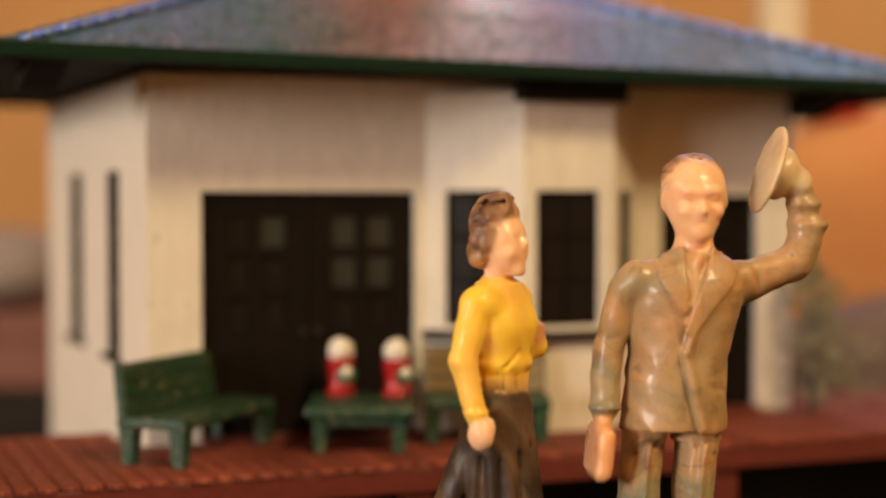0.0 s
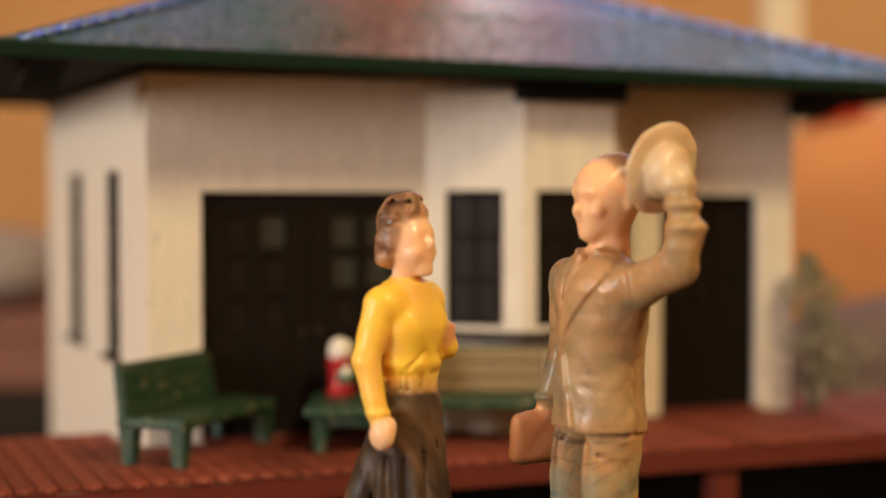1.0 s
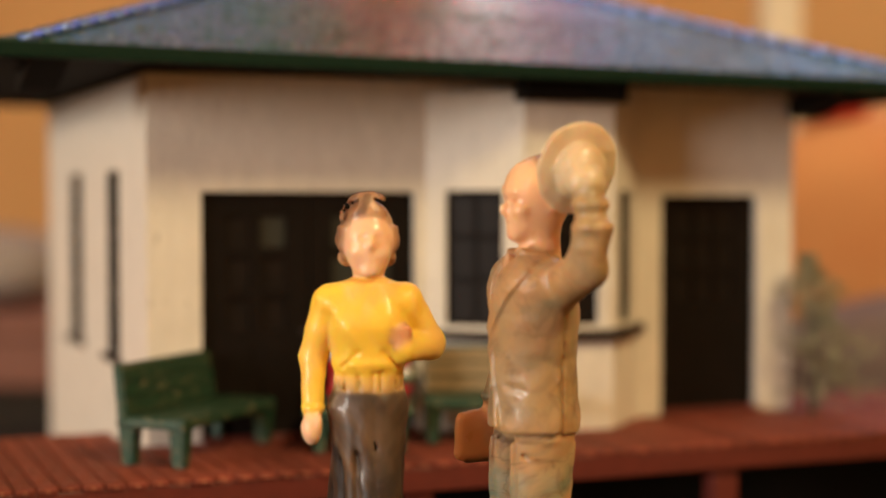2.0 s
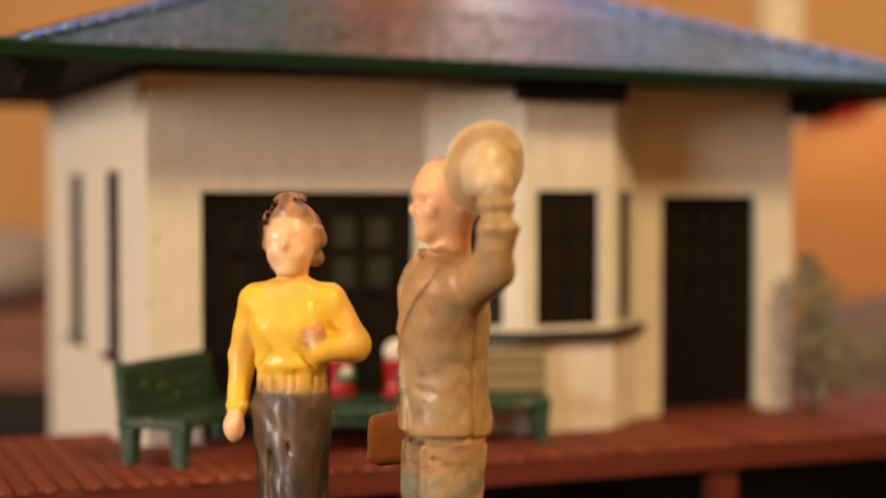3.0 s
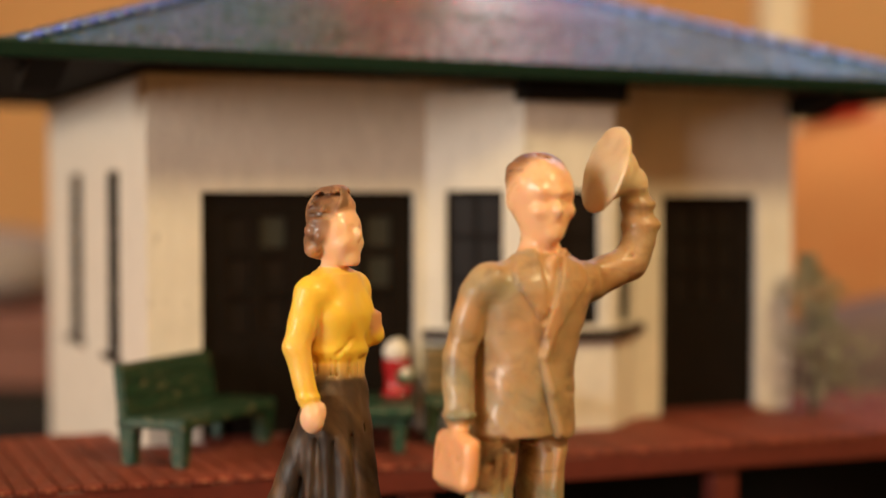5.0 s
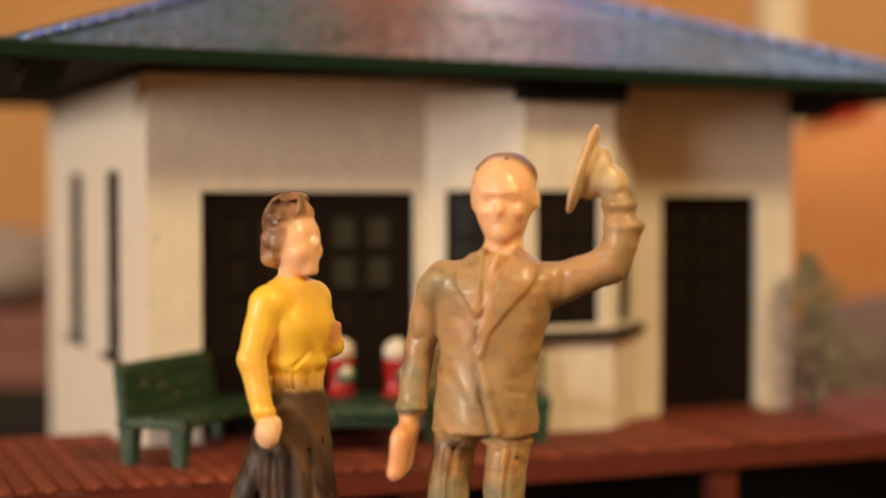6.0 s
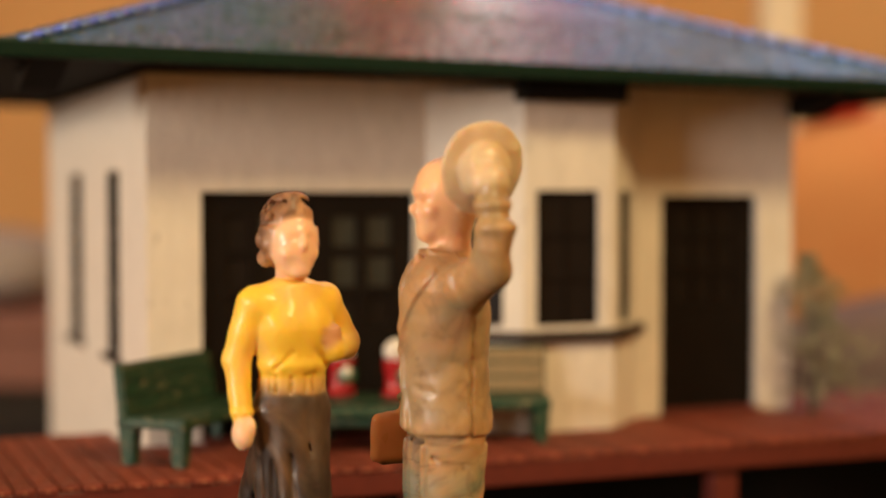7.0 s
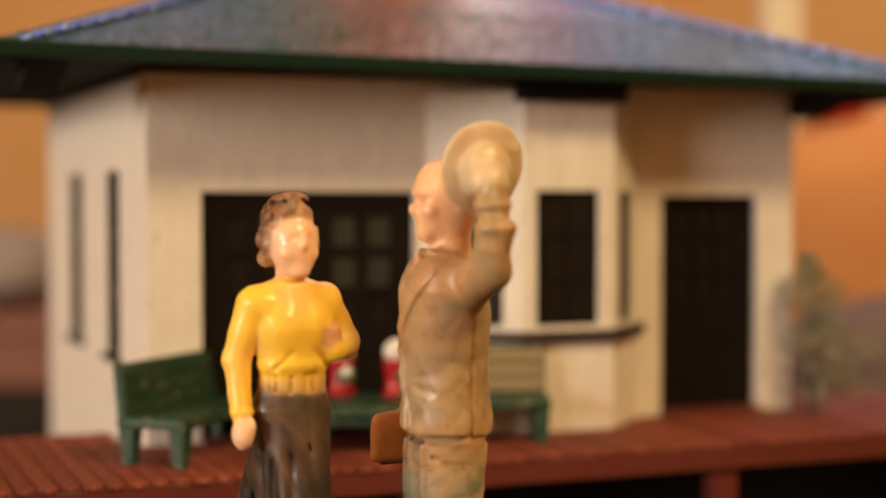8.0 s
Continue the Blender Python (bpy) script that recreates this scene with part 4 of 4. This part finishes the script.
def woman():
    c = Clay()
    for s, y in ((-1, 4.5), (1, -1.6)):
        c.limb((s * 0.9, y * 0.6, 12), (s * 0.9, y, 2), 1.0, 0.75, "skin", 0.3)
        c.ball((s * 0.9, y - 0.8, 0.8), (0.85, 2.0, 0.8), "shoe", 0.3)
    # skirt in long folds, one leg trailing
    c.stack([(7.0, 0, 1.0, 2.3, 4.4), (12, 0, 0.6, 2.35, 3.9), (16, 0, 0.4, 2.6, 3.3), (19, 0, 0.1, 3.0, 2.75), (22, -0.1, 0, 3.35, 2.3), (24.2, 0, 0, 2.75, 1.95)], "skirt", 0.3)
    c.limb((-1.2, 0.5, 22), (-1.9, 5.2, 9.5), 1.4, 1.6, "skirt", 0.6)
    c.limb((-1.9, 5.2, 9.5), (-2.0, 5.6, 7.2), 1.6, 1.5, "skirt", 0.3)
    c.limb((0.9, -0.6, 22), (0.9, -2.4, 7.5), 1.5, 2.0, "skirt", 0.6)
    for i in range(11):
        a = i * 0.571
        c.limb((2.6 * math.cos(a), 1.8 * math.sin(a), 22.6), (2.4 * math.cos(a + 0.1), 0.8 + 4.1 * math.sin(a + 0.1), 7.5), 0.22, 0.38, "skirt", 0.6)
        c.limb((2.6 * math.cos(a + 0.28), 2.1 * math.sin(a + 0.28), 21), (2.8 * math.cos(a + 0.3), 0.8 + 4.5 * math.sin(a + 0.3), 7.5), 0.04, 0.16, "skirt", 0.5, cut=True)
    # blouse
    c.stack([(23.7, 0, 0, 2.6, 2.0), (25.2, 0, -0.1, 2.85, 2.25), (28.5, 0, -0.2, 3.3, 2.4), (30.6, 0, 0, 3.3, 2.0), (31.9, 0, 0.1, 2.5, 1.7), (33.0, 0, 0.2, 1.25, 1.2)], "blouse", 0.3)
    c.ball((0, -0.2, 25.6), (2.95, 2.3, 0.8), "blouse", 0.4)
    for s in (-1, 1):
        c.ball((s * 1.3, -1.3, 28.6), (1.5, 1.2, 1.6), "blouse", 0.8)
        c.ball((s * 2.9, 0.2, 30.5), (1.35, 1.45, 1.45), "blouse", 0.8)
        c.limb((s * 1.0, -2.3, 26.6), (s * 2.2, -1.6, 25.4), 0.1, 0.14, "blouse", 0.3, cut=True)
    # gathered waist
    c.stack([(23.4, 0, 0, 2.8, 2.1), (24.5, 0, 0, 2.85, 2.15)], "waist", 0.15)
    for i in range(16):
        a = i * 0.393 + 0.1 * math.sin(2.3 * i)
        c.limb((2.75 * math.cos(a), 2.15 * math.sin(a), 24.9 + 0.2 * math.sin(i)), (2.6 * math.cos(a), 2.02 * math.sin(a), 23.5), 0.10, 0.13, "blouse", 0.2, cut=True)
    # hanging arm
    c.limb((-3.2, 0.4, 30.4), (-4.4, 0.95, 26.0), 1.35, 1.15, "blouse", 0.35)
    c.limb((-4.4, 0.95, 26.0), (-4.55, -0.3, 21.8), 1.1, 0.85, "blouse", 0.3)
    c.ball((-4.55, -0.3, 22.0), (0.95, 1.0, 0.45), "blouse", 0.2)
    c.ball((-4.65, -0.8, 20.4), (0.85, 1.05, 1.35), "skin", 0.3)
    c.ball((-4.2, -1.3, 20.9), (0.4, 0.5, 0.8), "skin", 0.2)
    # bent arm, its hand before the chest
    c.limb((3.1, 0.4, 30.4), (4.9, 0.7, 27.0), 1.4, 1.35, "blouse", 0.5)
    c.limb((4.9, 0.7, 27.0), (2.9, -1.7, 26.7), 1.35, 1.05, "blouse", 0.5)
    c.ball((2.5, -2.0, 27.3), (0.75, 0.65, 0.8), "fist", 0.5)
    c.ball((2.5, -2.05, 28.1), (0.8, 0.6, 0.7), "fist", 0.4)
    for k in range(3):
        c.limb((1.7, -2.4, 27.5 + k * 0.4), (2.9, -2.4, 27.6 + k * 0.4), 0.2, 0.2, "fist", 0.12)
    # head
    c.limb((0, 0.3, 32.3), (0, 0.1, 34.2), 1.2, 1.1, "skin", 0.4)
    c.ball((0, -0.2, 36.0), (1.85, 2.05, 2.1), "skin", 0.3)
    c.ball((0, -0.8, 34.6), (1.25, 1.4, 1.1), "skin", 0.8)
    c.ball((0, -2.25, 35.8), (0.3, 0.45, 0.5), "skin", 0.3)
    c.ball((0, -1.95, 34.95), (0.62, 0.3, 0.18), "skin", 0.2)
    c.ball((0, -1.75, 33.85), (0.7, 0.55, 0.55), "skin", 0.4)
    for s in (-1, 1):
        c.ball((s * 0.75, -2.3, 36.3), (0.42, 0.36, 0.22), "skin", 0.3, cut=True)
        c.ball((s * 0.9, -1.5, 35.2), (0.6, 0.6, 0.55), "skin", 0.4)
    # waved hair, rolled up over the brow and gathered low behind
    c.ball((0, 0.65, 37.0), (2.2, 1.95, 2.05), "hair", 0.2)
    c.ball((0, -0.65, 38.0), (1.5, 0.85, 0.75), "hair", 0.45)
    c.ball((-0.35, 0.55, 37.75), (1.75, 1.7, 1.55), "hair", 0.3)
    c.ball((0, 1.6, 35.3), (1.85, 1.2, 1.35), "hair", 0.3)
    c.ball((-0.3, -0.05, 38.1), (1.35, 1.25, 1.1), "hair", 0.25)
    c.ball((0.1, -0.3, 38.8), (1.15, 0.85, 0.75), "hair", 0.35)
    c.ball((-0.5, 0.2, 38.6), (0.85, 1.2, 0.75), "hair", 0.4)
    for s in (-1, 1):
        c.ball((s * 1.55, 1.3, 34.75), (0.65, 0.75, 0.65), "hair", 0.2)
        c.ball((s * 1.65, 0.35, 36.5), (0.5, 1.05, 1.4), "hair", 0.3)
        for y, z, r in ((0.0, 37.6, 0.6), (0.5, 36.7, 0.62), (0.25, 35.8, 0.6), (0.75, 35.0, 0.58), (1.1, 36.1, 0.7)):
            c.ball((s * (1.75 + 0.12 * math.sin(3 * z)), y, z), (r * 0.75, r, r), "hair", 0.12)
        for k in range(6):
            a = 0.28 + 0.23 * k
            p = [(s * 2.15 * math.sin(a) * w, 0.3 + y, 37.0 + 2.25 * math.cos(a) * w2) for w, y, w2 in ((0.75, -1.1, 0.86), (0.98, 0.2, 0.98), (0.95, 1.3, 0.78))]
            c.limb(p[0], p[1], 0.2, 0.22, "hair", 0.2, cut=True)
            c.limb(p[1], p[2], 0.22, 0.16, "hair", 0.2, cut=True)
    for z in (34.7, 35.2, 35.7):
        c.limb((-1.6, 2.6, z), (1.6, 2.6, z), 0.12, 0.12, "hair", 0.2, cut=True)
    paints = {"skirt": (0.028, 0.016, 0.011, 0.43), "blouse": (0.93, 0.60, 0.05, 0.74), "skin": (0.90, 0.57, 0.35, 0.0), "waist": (0.82, 0.50, 0.20, 0.3), "fist": (0.62, 0.30, 0.13, 0.1), "hair": (0.24, 0.12, 0.06, 0.93), "shoe": (0.05, 0.03, 0.02, 0)}
    dress = plastic("worn_dress_plastic", [((0.84, 0.48, 0.24), 120, 0.44, 0.66, 0.85, 0.3), ((0.045, 0.022, 0.012), 270, 0.42, 0.56, 0.95, 0.8)], 0.34, 0.6)
    c.swell = (32.0, 33.6, 1.10, 0.95, 33.5, -0.95, 39.6, -0.2)
    ob = cast("woman_figurine", c, (-7, -6.5, -0.4), (7.5, 11, 40), paints, dress, 0.17)
    return tagged(ob, "glossy plastic toy woman in yellow blouse and dark skirt", "figurine")


MAN, WOMAN = man(), woman()
tagged(obj("foreground_ledge", boxes((-80, 80, 140, 198, -20, -14.85), bevel=0.5), M_BASE), "dark layout ledge on which the figurines stand", "ground", kind="structure")
tagged(obj("ledge_support", boxes((-75, 75, 144, 194, -30, -20)), M_BASE), "dark block carrying the layout ledge", "support", kind="structure")

F = 2796.0


# rows: seconds, bearing of the neck across the picture, turn, distance in millimetres, lift
MAN_ROWS = [(0.0, 1229, 5, 127), (0.1, 1207, 3, 127), (0.2, 1206, 3, 127), (0.3, 1149, -2, 127), (0.4, 1147, -3, 127), (0.5, 1104, -29, 127), (0.7, 1102, -30, 127),
            (0.8, 1090, -37, 127), (0.9, 1088, -39, 127), (1.0, 1060, -60, 127), (1.1, 1024, -63, 127), (1.2, 1020, -64, 127), (1.3, 986, -69, 127), (1.7, 980, -70, 127),
            (2.8, 776, -70, 126), (3.3, 784, -68, 125), (3.4, 804, -62, 125), (3.5, 862, -28, 124.5), (3.6, 875, -12, 124.5), (3.7, 888, -6, 124.5), (3.8, 909, 2, 124.5), (3.9, 909, 4, 124.5),
            (4.0, 914, 18, 124.5), (4.1, 915, 20, 124.5), (4.2, 918, 22, 124.5), (4.3, 934, 26, 124.5), (4.5, 954, 28, 124.5), (4.7, 973, 28, 124.5),
            (5.8, 904, 8, 125), (5.9, 901, 6, 125), (6.0, 885, -10, 125), (6.1, 861, -28, 125), (6.2, 861, -30, 125), (6.3, 796, -60, 126), (6.4, 804, -62, 126), (6.5, 777, -71, 126), (8.0, 777, -71, 126)]
WOMAN_ROWS = [(0.0, 885, 60, 127), (0.1, 834, 60, 127), (0.5, 834, 60, 127), (0.6, 795, 60, 127), (0.7, 795, 60, 127), (0.8, 756, 58, 127), (0.9, 756, 58, 127), (1.0, 722, 56, 127), (1.4, 722, 56, 127),
              (1.5, 718, 84, 127), (1.6, 692, 33, 127), (1.7, 690, 33, 127), (2.2, 612, -20, 127), (2.8, 552, -54, 127), (2.9, 556, -54, 127), (3.0, 516, -10, 127), (3.1, 515, 28, 127), (3.2, 515, 30, 127), (3.3, 503, 62, 127), (3.4, 498, 62, 127),
              (3.5, 499, 62, 130, 0.2), (3.9, 505, 62, 130, 0.2), (4.0, 511, 62, 130, 0.3), (4.1, 557, 62, 133, 0.7), (4.2, 560, 62, 133, 0.7), (4.3, 572, 62, 133, 0.7), (4.4, 577, 62, 133, 0.7), (4.5, 624, 60, 133, 0.7), (4.7, 620, 60, 133, 0.7),
              (5.8, 518, 58, 128), (6.0, 520, 59, 128), (6.2, 513, 61, 128), (6.3, 509, 62, 128), (6.4, 504, 62, 128), (6.5, 516, 31, 126), (8.0, 516, 31, 126)]


def standing(row):
    t, x, turn, d = row[:4]
    d *= SIZE
    return t, at((x - 784) / F * d, d, 39 - 39 * SIZE + (row[4] if len(row) > 4 else 0) * SIZE, turn)


def motions():
    walk(MAN, [standing(r) for r in MAN_ROWS])
    walk(WOMAN, [standing(r) for r in WOMAN_ROWS])


motions()
